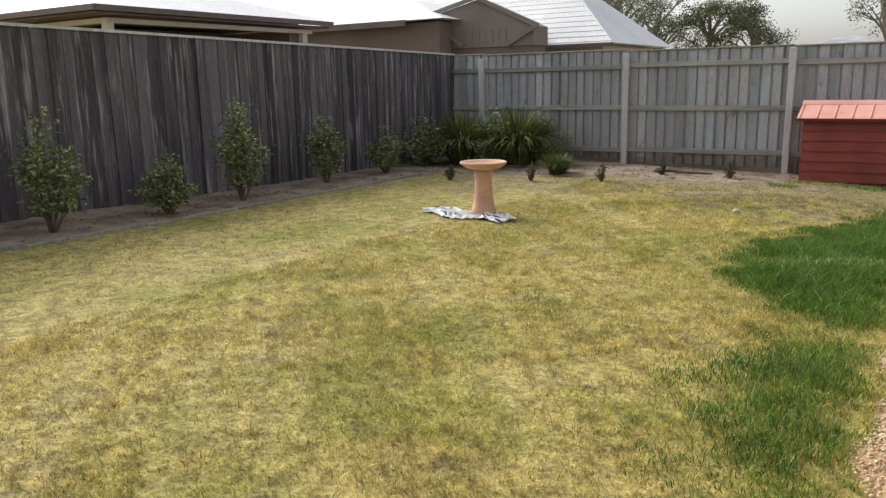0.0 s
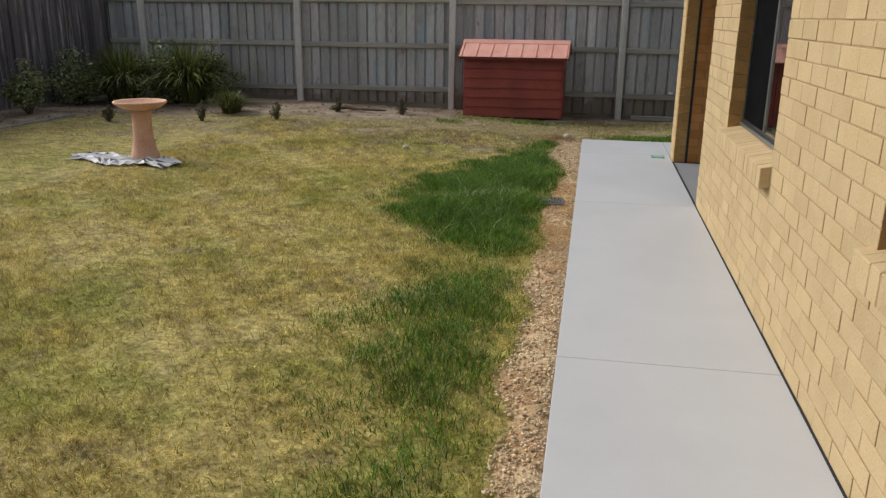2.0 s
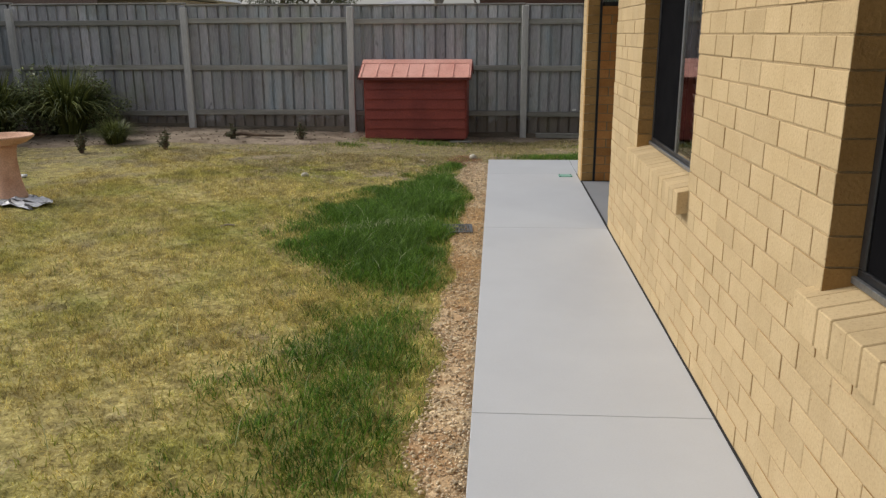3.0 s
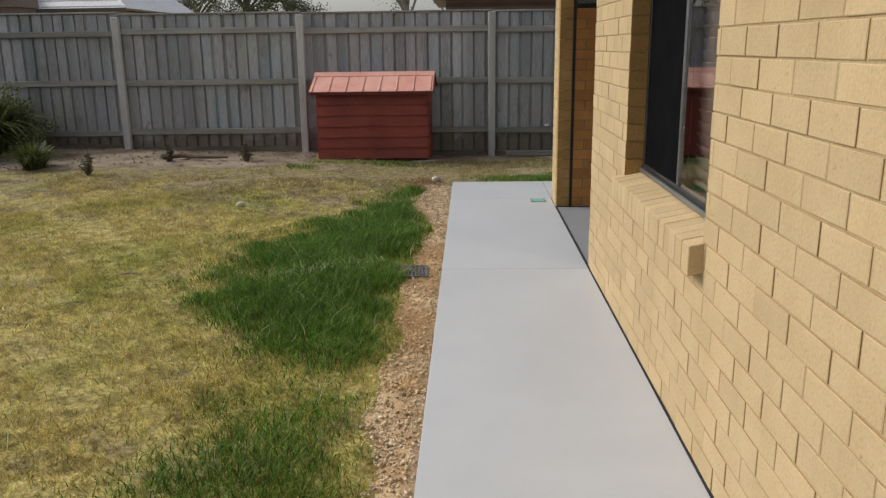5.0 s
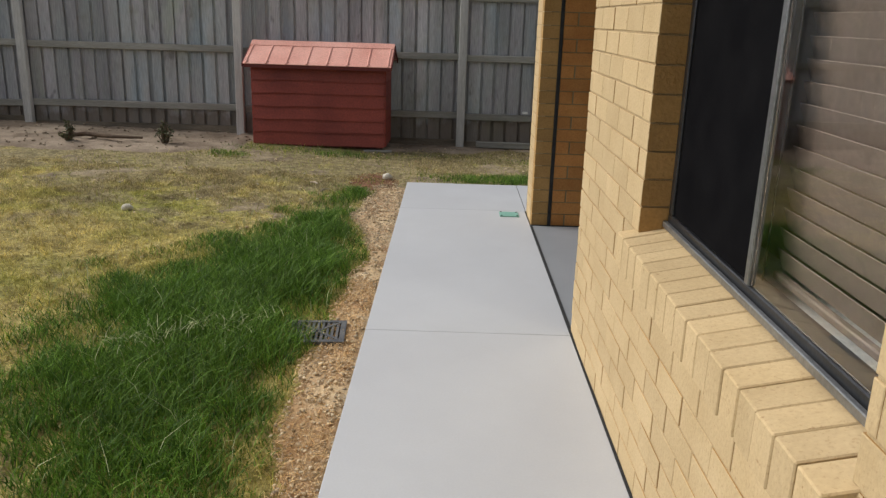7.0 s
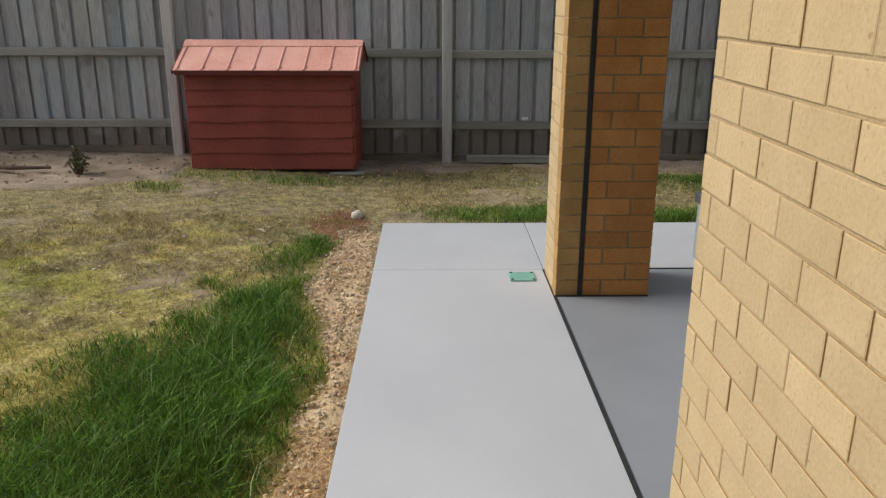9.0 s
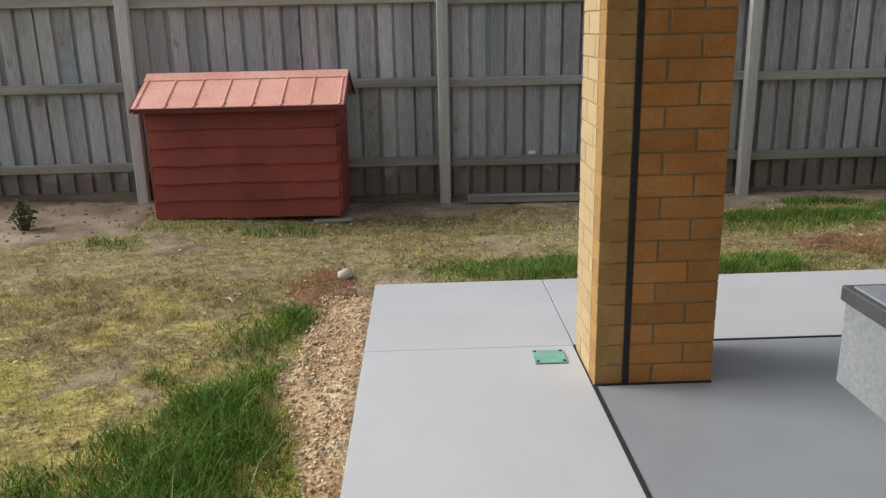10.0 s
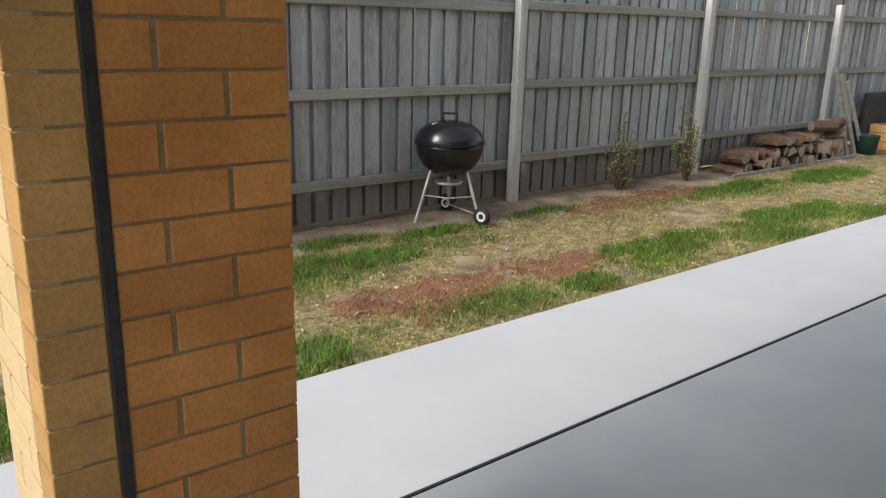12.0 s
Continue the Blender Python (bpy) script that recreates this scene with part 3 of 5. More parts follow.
def plant_lawn():
    x, y, rng = scatter(330000, -8.0, 12.5, -6.4, 5.6, 11)
    x2, y2, _ = scatter(330000, -5.2, -0.95, -5.4, 3.6, 16)
    x3, y3, _ = scatter(60000, -0.95, 6.0, 3.4, 5.4, 17)
    x, y = np.concatenate([x, x2, x3]), np.concatenate([y, y2, y3])
    keep = ~under_paving(x, y) & ~in_bed(x, y) & ~in_strip(x, y) & ~(bare_north(x, y) & (rng.random(len(x)) < 0.6)) & ~(rusty(x, y) & (rng.random(len(x)) < 0.6)) & ~(worn_patch(x, y) & (y > 1.9) & (rng.random(len(x)) < 0.62))
    keep &= (rng.random(len(x)) < 0.55 + 0.4 * field(x, y, 3.1, 0.5) + 0.4 * field(x, y, 9.0, 1.5))
    keep &= (x < 8) | (rng.random(len(x)) < 0.4)
    x, y = x[keep], y[keep]
    n = len(x)
    roots = np.stack([x, y, ground_z(x, y) - 0.004], 1)
    h = rng.uniform(0.012, 0.036, n) * (1 + 0.5 * field(x, y, 2.1) + 0.4 * field(x, y, 10.0, 0.9))
    ob = blades("lawn_grass", roots, h, rng.uniform(0.0012, 0.0028, n), 1.3, M_BLADE)
    tagged(ob, "short dry straw-coloured lawn grass", "grass", kind="stuff")
    # fallen straw and thicker clumps
    x, y, rng = scatter(300000, -4.2, 12.5, -6.2, 5.4, 12)
    lx = lush(x, y)
    keep = ~under_paving(x, y) & ~in_strip(x, y) & (rng.random(len(x)) < np.where(x < -0.9, 0.10 + 0.30 * np.clip((x + 3.4) / 2.0, 0, 1) * (y < 0.5), 0.06) * (1 + field(x, y, 4.0, 0.3)) + 0.6 * np.clip(lx * 3, 0, 1) * (1 - lx * 0.7)) & ~in_bed(x, y) & ~bare_north(x, y)
    x, y = x[keep], y[keep]
    n = len(x)
    roots = np.stack([x, y, ground_z(x, y) - 0.004], 1)
    ob = blades("mixed_grass", roots, rng.uniform(0.02, 0.065, n), rng.uniform(0.0014, 0.003, n), 0.9, M_MIXED)
    tagged(ob, "yellow-green half-dry lawn grass", "grass", kind="stuff")
    # brown dead thatch
    x, y, rng = scatter(90000, -1.8, 7.0, 3.0, 5.6, 18)
    keep = ~under_paving(x, y) & rusty(x, y + 0.1 * field(x, y, 6.0))
    x, y = x[keep], y[keep]
    roots = np.stack([x, y, ground_z(x, y)], 1)
    ob = blades("dead_thatch", roots, rng.uniform(0.01, 0.026, len(x)), rng.uniform(0.0012, 0.0028, len(x)), 1.6, M_THATCH)
    tagged(ob, "reddish brown dead grass thatch", "dead grass", kind="stuff")
    # pale seed stalks in the long grass
    x, y, rng = scatter(1500, -2.6, -1.2, -4.5, 2.8, 19)
    keep = (rng.random(len(x)) < lush(x, y) * 0.5 + 0.1)
    x, y = x[keep], y[keep]
    roots = np.stack([x, y, ground_z(x, y)], 1)
    ob = blades("pale_stalks", roots, rng.uniform(0.08, 0.17, len(x)), rng.uniform(0.0008, 0.0018, len(x)), 1.0, M_STALK)
    tagged(ob, "pale dry seed stalks standing in the long grass", "grass", kind="stuff")
    # a dry pale runner fallen across the long grass
    rng = np.random.default_rng(20)
    u = rng.random(150)
    x, y = -2.0 + 0.62 * u + rng.normal(0, 0.05, 150), -0.42 + 0.42 * u ** 1.5 + rng.normal(0, 0.05, 150)
    roots = np.stack([x, y, ground_z(x, y) + rng.uniform(0.06, 0.085, 150)], 1)
    ob = blades("fallen_stalks", roots, rng.uniform(0.02, 0.045, 150), rng.uniform(0.001, 0.002, 150), 2.6, M_STALK)
    tagged(ob, "pale dry stalks fallen across the long grass", "grass", kind="stuff")
    # long lush grass beside the path
    x, y, rng = scatter(330000, -3.0, 9.5, -6.0, 5.4, 13)
    x2, y2, _ = scatter(170000, -2.9, -1.05, -6.0, 3.6, 14)
    x3, y3, _ = scatter(110000, -1.0, 9.5, 3.42, 5.4, 15)
    x, y = np.concatenate([x, x2, x3]), np.concatenate([y, y2, y3])
    lx = lush(x, y)
    keep = ~under_paving(x, y) & (rng.random(len(x)) < lx) & ~in_strip(x, y)
    x, y, lx = x[keep], y[keep], lx[keep]
    n = len(x)
    roots = np.stack([x, y, ground_z(x, y) - 0.004], 1)
    h = (0.025 + 0.098 * lx * rng.uniform(0.4, 1.1, n)) * np.where(y > 3.6, 0.6, 1.0)
    ob = blades("long_grass", roots, h, rng.uniform(0.0013, 0.0032, n), 0.9, M_GREEN)
    tagged(ob, "long lush green grass beside the concrete path", "grass", kind="stuff")


plant_lawn()


def lay_pebbles():
    x, y, rng = scatter(32000, -1.32, PATH_W - 0.004, -6.4, 3.3, 21)
    keep = in_strip(x, y) & (rng.random(len(x)) < np.clip(np.where((y < -1.0) | (y > 1.5), 0.62, 0.25) + 0.45 * field(x * 2, y, 3.3, 0.7), 0.05, 0.9)) & ~((np.abs(x + 1.19) < 0.14) & (np.abs(y - 0.0) < 0.13))
    x, y = x[keep], y[keep]
    c = np.stack([x, y, ground_z(x, y) + 0.013], 1)
    ob = pebbles("gravel", c, rng.uniform(0.002, 0.006, len(x)), M_PEBBLE)
    tagged(ob, "pale yellow pebbles and grit beside the path", "gravel", kind="stuff")
    # flat chips of bark and sandstone over the strip
    x, y, rng = scatter(4200, -1.34, PATH_W - 0.012, -6.0, 3.3, 25)
    keep = in_strip(x, y) & ~((np.abs(x + 1.19) < 0.15) & (np.abs(y + 0.02) < 0.15))
    x, y = x[keep], y[keep]
    c = np.stack([x, y, ground_z(x, y) + 0.017], 1)
    ob = pebbles("bark_chips", c, rng.uniform(0.003, 0.011, len(x)), M_CHIP, seed=8)
    tagged(ob, "pale flat bark and sandstone chips beside the path", "chips", kind="stuff")
    # pale dry bits lying in the thin grass towards the fence
    x, y, rng = scatter(5200, -4.0, 9.0, 1.6, 5.5, 26)
    keep = ~under_paving(x, y) & ~in_bed(x, y) & (rng.random(len(x)) < 0.35 + 0.5 * field(x, y, 2.7, 1.1) + 0.12 * (y - 3))
    x, y = x[keep], y[keep]
    c = np.stack([x, y, ground_z(x, y) + 0.014], 1)
    ob = pebbles("dry_litter", c, rng.uniform(0.003, 0.013, len(x)) * rng.uniform(0.5, 1.2, len(x)), M_CHIP, seed=9)
    tagged(ob, "pale dry leaf bits and chips on the worn lawn", "litter", kind="stuff")
    # wood chips and dry clippings over the strip
    x, y, rng = scatter(17000, -1.3, PATH_W - 0.01, -1.9, 1.1, 22)
    keep = in_strip(x, y) & (rng.random(len(x)) < 0.55 + 0.6 * field(x, y, 4.1, 0.2))
    x, y = x[keep], y[keep]
    roots = np.stack([x, y, ground_z(x, y) + 0.016], 1)
    ob = blades("straw_clippings", roots, rng.uniform(0.006, 0.014, len(x)), rng.uniform(0.001, 0.0022, len(x)), 3.2, M_STRAW)
    tagged(ob, "dry straw clippings on the gravel strip", "clippings", kind="stuff")
    # bed litter
    x, y, rng = scatter(3500, -8.7, -2.7, -6, 5.8, 23)
    keep = in_bed(x, y)
    x, y = x[keep], y[keep]
    c = np.stack([x, y, ground_z(x, y) + 0.026], 1)
    ob = pebbles("soil_clods", c, rng.uniform(0.004, 0.017, len(x)), M_SOIL, seed=5)
    tagged(ob, "dry soil clods and bark bits in the bed", "soil", kind="stuff")


lay_pebbles()

# ---- paving ----
def build_paving():
    path = thing("path", label="pale grey concrete path beside the brick house", category="path", kind="structure")
    g = 0.004
    ys = [-12.0, -9.45, -6.30, -3.147, 0.0, 2.464, NORTH_Y]
    for a, b in zip(ys, ys[1:]):
        part("path_slab", boxes((PATH_W, a + g / 2, -0.12, -0.008 if b < 2.5 else -0.003, b - g / 2, 0.0), bevel=0.002), M_PATH, path)
    xs = [0.0, 6.0, 12.5]
    for a, b in zip(xs, xs[1:]):
        part("path_slab", boxes((a + g / 2, 2.478, -0.12, b - g / 2, NORTH_Y, 0.0), bevel=0.002), M_PATH, path)
    part("groove_bed", boxes((PATH_W + 0.01, -12, -0.1, -0.012, 3.43, -0.006), (-0.02, 2.48, -0.1, 12.4, 3.43, -0.006)), M_CRACK, path)
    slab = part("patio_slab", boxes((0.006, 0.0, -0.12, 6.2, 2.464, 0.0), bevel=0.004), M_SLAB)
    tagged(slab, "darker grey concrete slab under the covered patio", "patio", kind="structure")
    for nm, s in (("joint_filler", (-0.008, -12, -0.05, 0.0, 2.04, 0.0035)), ("joint_filler", (0.0, 0.0, -0.05, 0.006, 2.04, 0.004)), ("joint_filler", (0.49, 2.464, -0.05, 12.4, 2.476, 0.004))):
        tagged(part(nm, boxes(s), M_JOINT), "black foam joint strip in the concrete", "joint", kind="structure")


build_paving()


def build_cover():
    c = thing("inspection_cover", (-0.138, 2.33, 0.0), 0, "small square teal plastic inspection cover set in the path", "cover")
    part("lid", boxes((-0.072, -0.068, 0.001, 0.072, 0.068, 0.009), bevel=0.003), M_TEAL, c)
    for sx in (-1, 1):
        for sy in (-1, 1):
            part("screw", lathe([(0, 0.0115), (0.007, 0.0115), (0.008, 0.009)], 10, sx * 0.058, sy * 0.054), M_HOLE, c)


build_cover()


def build_drain():
    z = float(ground_z(-1.19, 0)) + 0.006
    d = thing("drain_grate", (-1.185, -0.03, z), 4, "grey slotted stormwater drain grate set in gravel", "drain")
    # solid near-black block painted as the shade of the hollow
    part("pit_shade", boxes((-0.12, -0.12, -0.03, 0.12, 0.12, 0.002)), M_HOLE, d)
    part("rim", boxes((-0.13, -0.13, 0.0, 0.13, -0.105, 0.016), (-0.13, 0.105, 0.0, 0.13, 0.13, 0.016), (-0.13, -0.105, 0.0, -0.105, 0.105, 0.016), (0.105, -0.105, 0.0, 0.13, 0.105, 0.016)), M_GRATE, d)
    for i in range(9):
        x = -0.092 + i * 0.023
        part("bar", boxes((x - 0.006, -0.105, 0.004, x + 0.006, 0.105, 0.014)), M_GRATE, d)
    for s in (-1, 1):
        bm = boxes((-0.145, -0.007, 0.006, 0.145, 0.007, 0.0165))
        bmesh.ops.rotate(bm, verts=bm.verts, cent=(0, 0, 0), matrix=Matrix.Rotation(s * math.pi / 4, 3, "Z"))
        part("cross_bar", bm, M_GRATE, d)


build_drain()

# ---- fences ----
def paling_mesh(seed, width, height, material):
    rng = random.Random(seed)
    bm = boxes((-width / 2, -0.008, 0, width / 2, 0.008, height))
    for v in bm.verts:
        v.co.x += rng.uniform(-0.003, 0.003)
        v.co.z += rng.uniform(-0.006, 0.006)
        v.co.y += rng.uniform(-0.002, 0.002)
    es = [e for e in bm.edges if abs(e.verts[0].co.z - e.verts[1].co.z) > 1]
    bmesh.ops.bevel(bm, geom=es, offset=0.003, segments=1, affect="EDGES")
    return mesh_from(bm, "paling", material)


def fence_ground(x):
    return float(np.interp(x, [-8.7, -5.4, -3.0, -0.5, 2, 5, 13], [0.17, 0.13, 0.08, 0.01, -0.01, -0.03, -0.04]))


def fence_top(x):
    return float(np.interp(x, [-8.7, -4, 0, 3, 13], [1.925, 1.875, 1.855, 1.85, 1.98]))


POSTS = (-8.08, -5.44, -3.005, -0.485, 2.045, 4.57, 7.31, 10.12, 12.7)


def build_north_fence():
    f = thing("fence_north", label="weathered grey timber paling fence with posts and three rails", category="fence", kind="structure")
    rng = random.Random(4)
    metas = [paling_mesh(i, 0.110 + 0.005 * i, 1.90, M_PALING) for i in range(5)]
    x, k = WEST_X + 0.05, 0
    while x < 12.9:
        me = metas[rng.randrange(5)]
        ob = new("paling", me)
        ob.parent = f
        top = fence_top(x) + rng.uniform(-0.006, 0.006)
        ob.matrix_basis = pose(x, FENCE_Y + (0.0 if k % 2 == 0 else 0.030), top - 1.90, rng.uniform(-0.2, 0.2), rng.uniform(-0.35, 0.35), rng.uniform(-3, 3))
        x += 0.0758 + rng.uniform(-0.0025, 0.0025)
        k += 1
    ends = (WEST_X, *POSTS, 12.95)
    for a, b in zip(ends, ends[1:]):
        for z in (1.645, 0.99, 0.325):
            wob_z = rng.uniform(-0.012, 0.012)
            bm = boxes((a + 0.002, FENCE_Y - 0.055, -0.037, b - 0.002, FENCE_Y - 0.012, 0.037), bevel=0.005)
            r = part("rail", bm, M_RAIL, f)
            r.location.z = z + wob_z + float(np.interp((a + b) / 2, [-8.7, -4, 0, 3, 9, 13], [0, 0.02, -0.005, -0.015, 0.045, 0.06]))
        g = min(fence_ground(a), fence_ground(b))
        part("plinth_board", boxes((a + 0.003, FENCE_Y - 0.034, g - 0.08, b - 0.003, FENCE_Y - 0.012, g + 0.05 + rng.uniform(-0.015, 0.015)), bevel=0.003), M_PLINTH, f, "earth-stained plinth board")
        part("capping", boxes((a + 0.002, FENCE_Y - 0.03, fence_top((a + b) / 2) - 0.003, b - 0.002, FENCE_Y + 0.05, fence_top((a + b) / 2) + 0.021), bevel=0.004), M_RAIL, f)
    for x in POSTS[:-1]:
        bm = boxes((-0.045, -0.04, -0.3, 0.045, 0.035, 1.83), bevel=0.006)
        p = part("post", bm, M_POST, f, "pale grey timber post")
        p.matrix_basis = pose(x, FENCE_Y - 0.096, 0.02, rng.uniform(-0.3, 0.3), rng.uniform(-0.4, 0.4), 0)


def build_west_fence():
    f = thing("fence_west", label="dark weathered timber paling fence seen from its paling side", category="fence", kind="structure")
    rng = random.Random(6)
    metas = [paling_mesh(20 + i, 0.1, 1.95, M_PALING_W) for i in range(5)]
    y, k = FENCE_Y - 0.05, 0
    while y > -12.3:
        top = 1.935 + 0.0185 * (5.6 - y)
        top = min(top, 2.13)
        ob = new("paling", metas[rng.randrange(5)])
        ob.parent = f
        ob.matrix_basis = pose(WEST_X + (0.0 if k % 2 == 0 else -0.016), y, top - 1.95, rng.uniform(-0.4, 0.4), rng.uniform(-0.3, 0.3), 90 + rng.uniform(-2, 2))
        y -= 0.085 + rng.uniform(-0.005, 0.005)
        k += 1
    y = FENCE_Y
    while y > -12:
        za, zb = (min(1.935 + 0.0185 * (5.6 - v), 2.13) for v in (y, y - 2.4))
        bm = boxes((WEST_X - 0.045, y - 2.4, 0, WEST_X + 0.03, y - 0.003, 0.03))
        for v in bm.verts:
            v.co.z += za if v.co.y > y - 1 else zb
        part("capping", bm, M_POST, f, "pale weathered capping")
        part("post", boxes((WEST_X - 0.14, y - 0.1, -0.2, WEST_X - 0.05, y - 0.01, za - 0.05)), M_POST, f)
        part("plinth_board", boxes((WEST_X - 0.03, y - 2.4, -0.1, WEST_X - 0.01, y - 0.003, 0.30)), M_PALING_W, f)
        y -= 2.4


def build_plain_fences():
    """Plain fences that close the yard behind the walk and at its far end."""
    for nm, s in (("fence_south", (WEST_X, -12.4, -0.2, 6.2, -12.34, 1.85)), ("fence_east", (12.95, -0.2, -0.2, 13.0, FENCE_Y, 1.85))):
        tagged(part(nm, boxes(s), M_PALING_W), "grey timber boundary fence", "fence", kind="structure")


build_north_fence()
build_west_fence()
build_plain_fences()

# ---- the brick house ----
COURSE, BLEN, BH = 0.086, 0.224, 0.0798
WIN_1 = (-2.41, -1.03, 0.765, 2.06)
WIN_2 = (-5.75, -3.945, 0.785, 2.06)
SHARED = {}


def brick_mesh(length, depth=0.11, variant=0, material=None):
    """One brick: face at local y=0 looking to -y, with worn edges; its length along x from 0."""
    key = (round(length, 3), round(depth, 3), variant, material.name if material else "")
    if key not in SHARED:
        rng = random.Random(int(length * 1000) * 7 + variant)
        bm = bmesh.new()
        j = lambda a: rng.uniform(-a, a)
        e = 0.0024
        back = [bm.verts.new(p) for p in ((0, depth, 0), (length, depth, 0), (length, depth, BH), (0, depth, BH))]
        rim = [bm.verts.new(p) for p in ((0, 0.0018, 0), (length, 0.0018, 0), (length, 0.0018, BH), (0, 0.0018, BH))]
        lip = [bm.verts.new((x + j(0.0012), j(0.0007), z + j(0.0012))) for x, z in ((e, e), (length / 2, e * 0.8), (length - e, e), (length - e, BH - e), (length / 2, BH - e * 0.8), (e, BH - e))]
        bm.faces.new((lip[0], lip[1], lip[4], lip[5]))
        bm.faces.new((lip[1], lip[2], lip[3], lip[4]))
        bm.faces.new((rim[0], rim[1], lip[2], lip[1], lip[0]))
        bm.faces.new((rim[1], rim[2], lip[3], lip[2]))
        bm.faces.new((rim[2], rim[3], lip[5], lip[4], lip[3]))
        bm.faces.new((rim[3], rim[0], lip[0], lip[5]))
        for a in range(4):
            b = (a + 1) % 4
            f = bm.faces.new((rim[b], rim[a], back[a], back[b]))
            # side faces take the brown that carries their shade
            f.material_index = 1
        bmesh.ops.recalc_face_normals(bm, faces=bm.faces)
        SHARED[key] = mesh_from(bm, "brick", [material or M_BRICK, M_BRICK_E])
    return SHARED[key]


def joined(name, items, material, parent):
    """Many placed meshes as one mesh."""
    vs, fs, mi, n = [], [], [], 0
    for me, m in items:
        co = np.empty(len(me.vertices) * 3)
        me.vertices.foreach_get("co", co)
        co = co.reshape(-1, 3)
        mm = np.array(m)
        vs.append(co @ mm[:3, :3].T + mm[:3, 3])
        fs += [[n + i for i in p.vertices] for p in me.polygons]
        mi += [p.material_index for p in me.polygons]
        n += len(co)
    out = bpy.data.meshes.new(name)
    out.from_pydata(np.concatenate(vs).tolist(), [], fs)
    out.materials.append(material)
    out.materials.append(M_BRICK_E)
    out.polygons.foreach_set("material_index", mi)
    ob = new(name, out)
    ob.parent = parent
    return tagged(ob, kind="stuff")


def build_facade():
    w = thing("wall_west", label="cream tan brick house wall with two windows", category="wall", kind="structure")
    holes = (WIN_1, WIN_2)
    near, rest = [], []
    for c in range(28):
        z = c * COURSE + 0.004
        # solid stretches of this course, from y=0 southwards
        cuts = [(-0.06, 11.5)]
        if 0.80 - 0.12 < z + BH / 2 < 2.06:
            cuts = [(-0.06, -WIN_1[1]), (-WIN_1[0], -WIN_2[1]), (-WIN_2[0], 11.5)]
        for a, b in cuts:
            # the bond runs through, so clip the running course to the stretch
            x = -0.2235 if c % 2 else -0.108
            while x < b:
                s, e = max(x, a), min(x + BLEN, b)
                if e - s > 0.025:
                    me = brick_mesh(round(e - s, 3), 0.105, random.randrange(4) if e - s > 0.22 else 0)
                    # facade bricks: length runs towards -y
                    m = pose(random.uniform(-0.0015, 0.0015), -s, z, 0, random.uniform(-0.15, 0.15), -90)
                    (near if s < 2.9 and e > 0.0 and c < 25 else rest).append((me, m))
                x += 0.2325
    near.sort(key=lambda it: abs(it[1].translation.z - 1.0) + max(0.0, -it[1].translation.y - 1.6) * 0.8)
    return w, near[:300], near[300:] + rest


facade, facade_near, facade_rest = build_facade()
MORT = 0.0036
y1a, y1b, y2a, y2b, zs, zt = WIN_1[0], WIN_1[1], WIN_2[0], WIN_2[1], 0.72, 2.06
part("mortar_core", boxes(
    (MORT, -11.5, -0.1, 0.10, 0.055, zs), (MORT, -11.5, zt, 0.10, 0.055, 2.42),
    (MORT, y1b + 0.006, zs, 0.10, 0.055, zt), (MORT, y2b + 0.006, zs, 0.10, y1a - 0.006, zt), (MORT, -11.5, zs, 0.10, y2a - 0.006, zt)), M_MORTAR, facade)
part("inner_leaf", boxes(
    (0.17, -11.5, -0.1, 0.26, -0.25, 0.80), (0.17, -11.5, zt, 0.26, -0.25, 2.42),
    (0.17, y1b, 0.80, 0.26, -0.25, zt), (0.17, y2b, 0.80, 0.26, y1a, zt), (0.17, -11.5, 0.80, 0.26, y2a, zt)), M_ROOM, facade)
part("lintel", boxes((0.002, y1a - 0.1, zt, 0.1, y1b + 0.1, zt + 0.008)), M_ALU, facade)
joined("brickwork", facade_rest, M_BRICK_I, facade)

# the patio walls and the closing walls of the house
tagged(part("wall_patio", boxes((0.12, -0.25, -0.1, 6.2, -0.012, 2.42)), M_BRICK_I), "plain brick wall at the back of the covered patio", "wall", kind="structure")
tagged(part("wall_patio_east", boxes((6.2, -3.0, -0.1, 6.45, -0.012, 2.42)), M_BRICK_I), "plain brick wall closing the covered patio", "wall", kind="structure")
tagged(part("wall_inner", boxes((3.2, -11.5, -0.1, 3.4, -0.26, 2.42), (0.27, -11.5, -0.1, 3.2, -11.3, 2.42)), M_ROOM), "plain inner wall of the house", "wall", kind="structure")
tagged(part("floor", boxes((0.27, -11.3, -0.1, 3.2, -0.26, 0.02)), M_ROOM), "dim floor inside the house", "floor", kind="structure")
tagged(part("ceiling", boxes((-0.05, -11.6, 2.424, 6.6, 2.6, 2.46)), M_SOFFIT), "flat white ceiling and patio soffit", "ceiling", kind="structure")


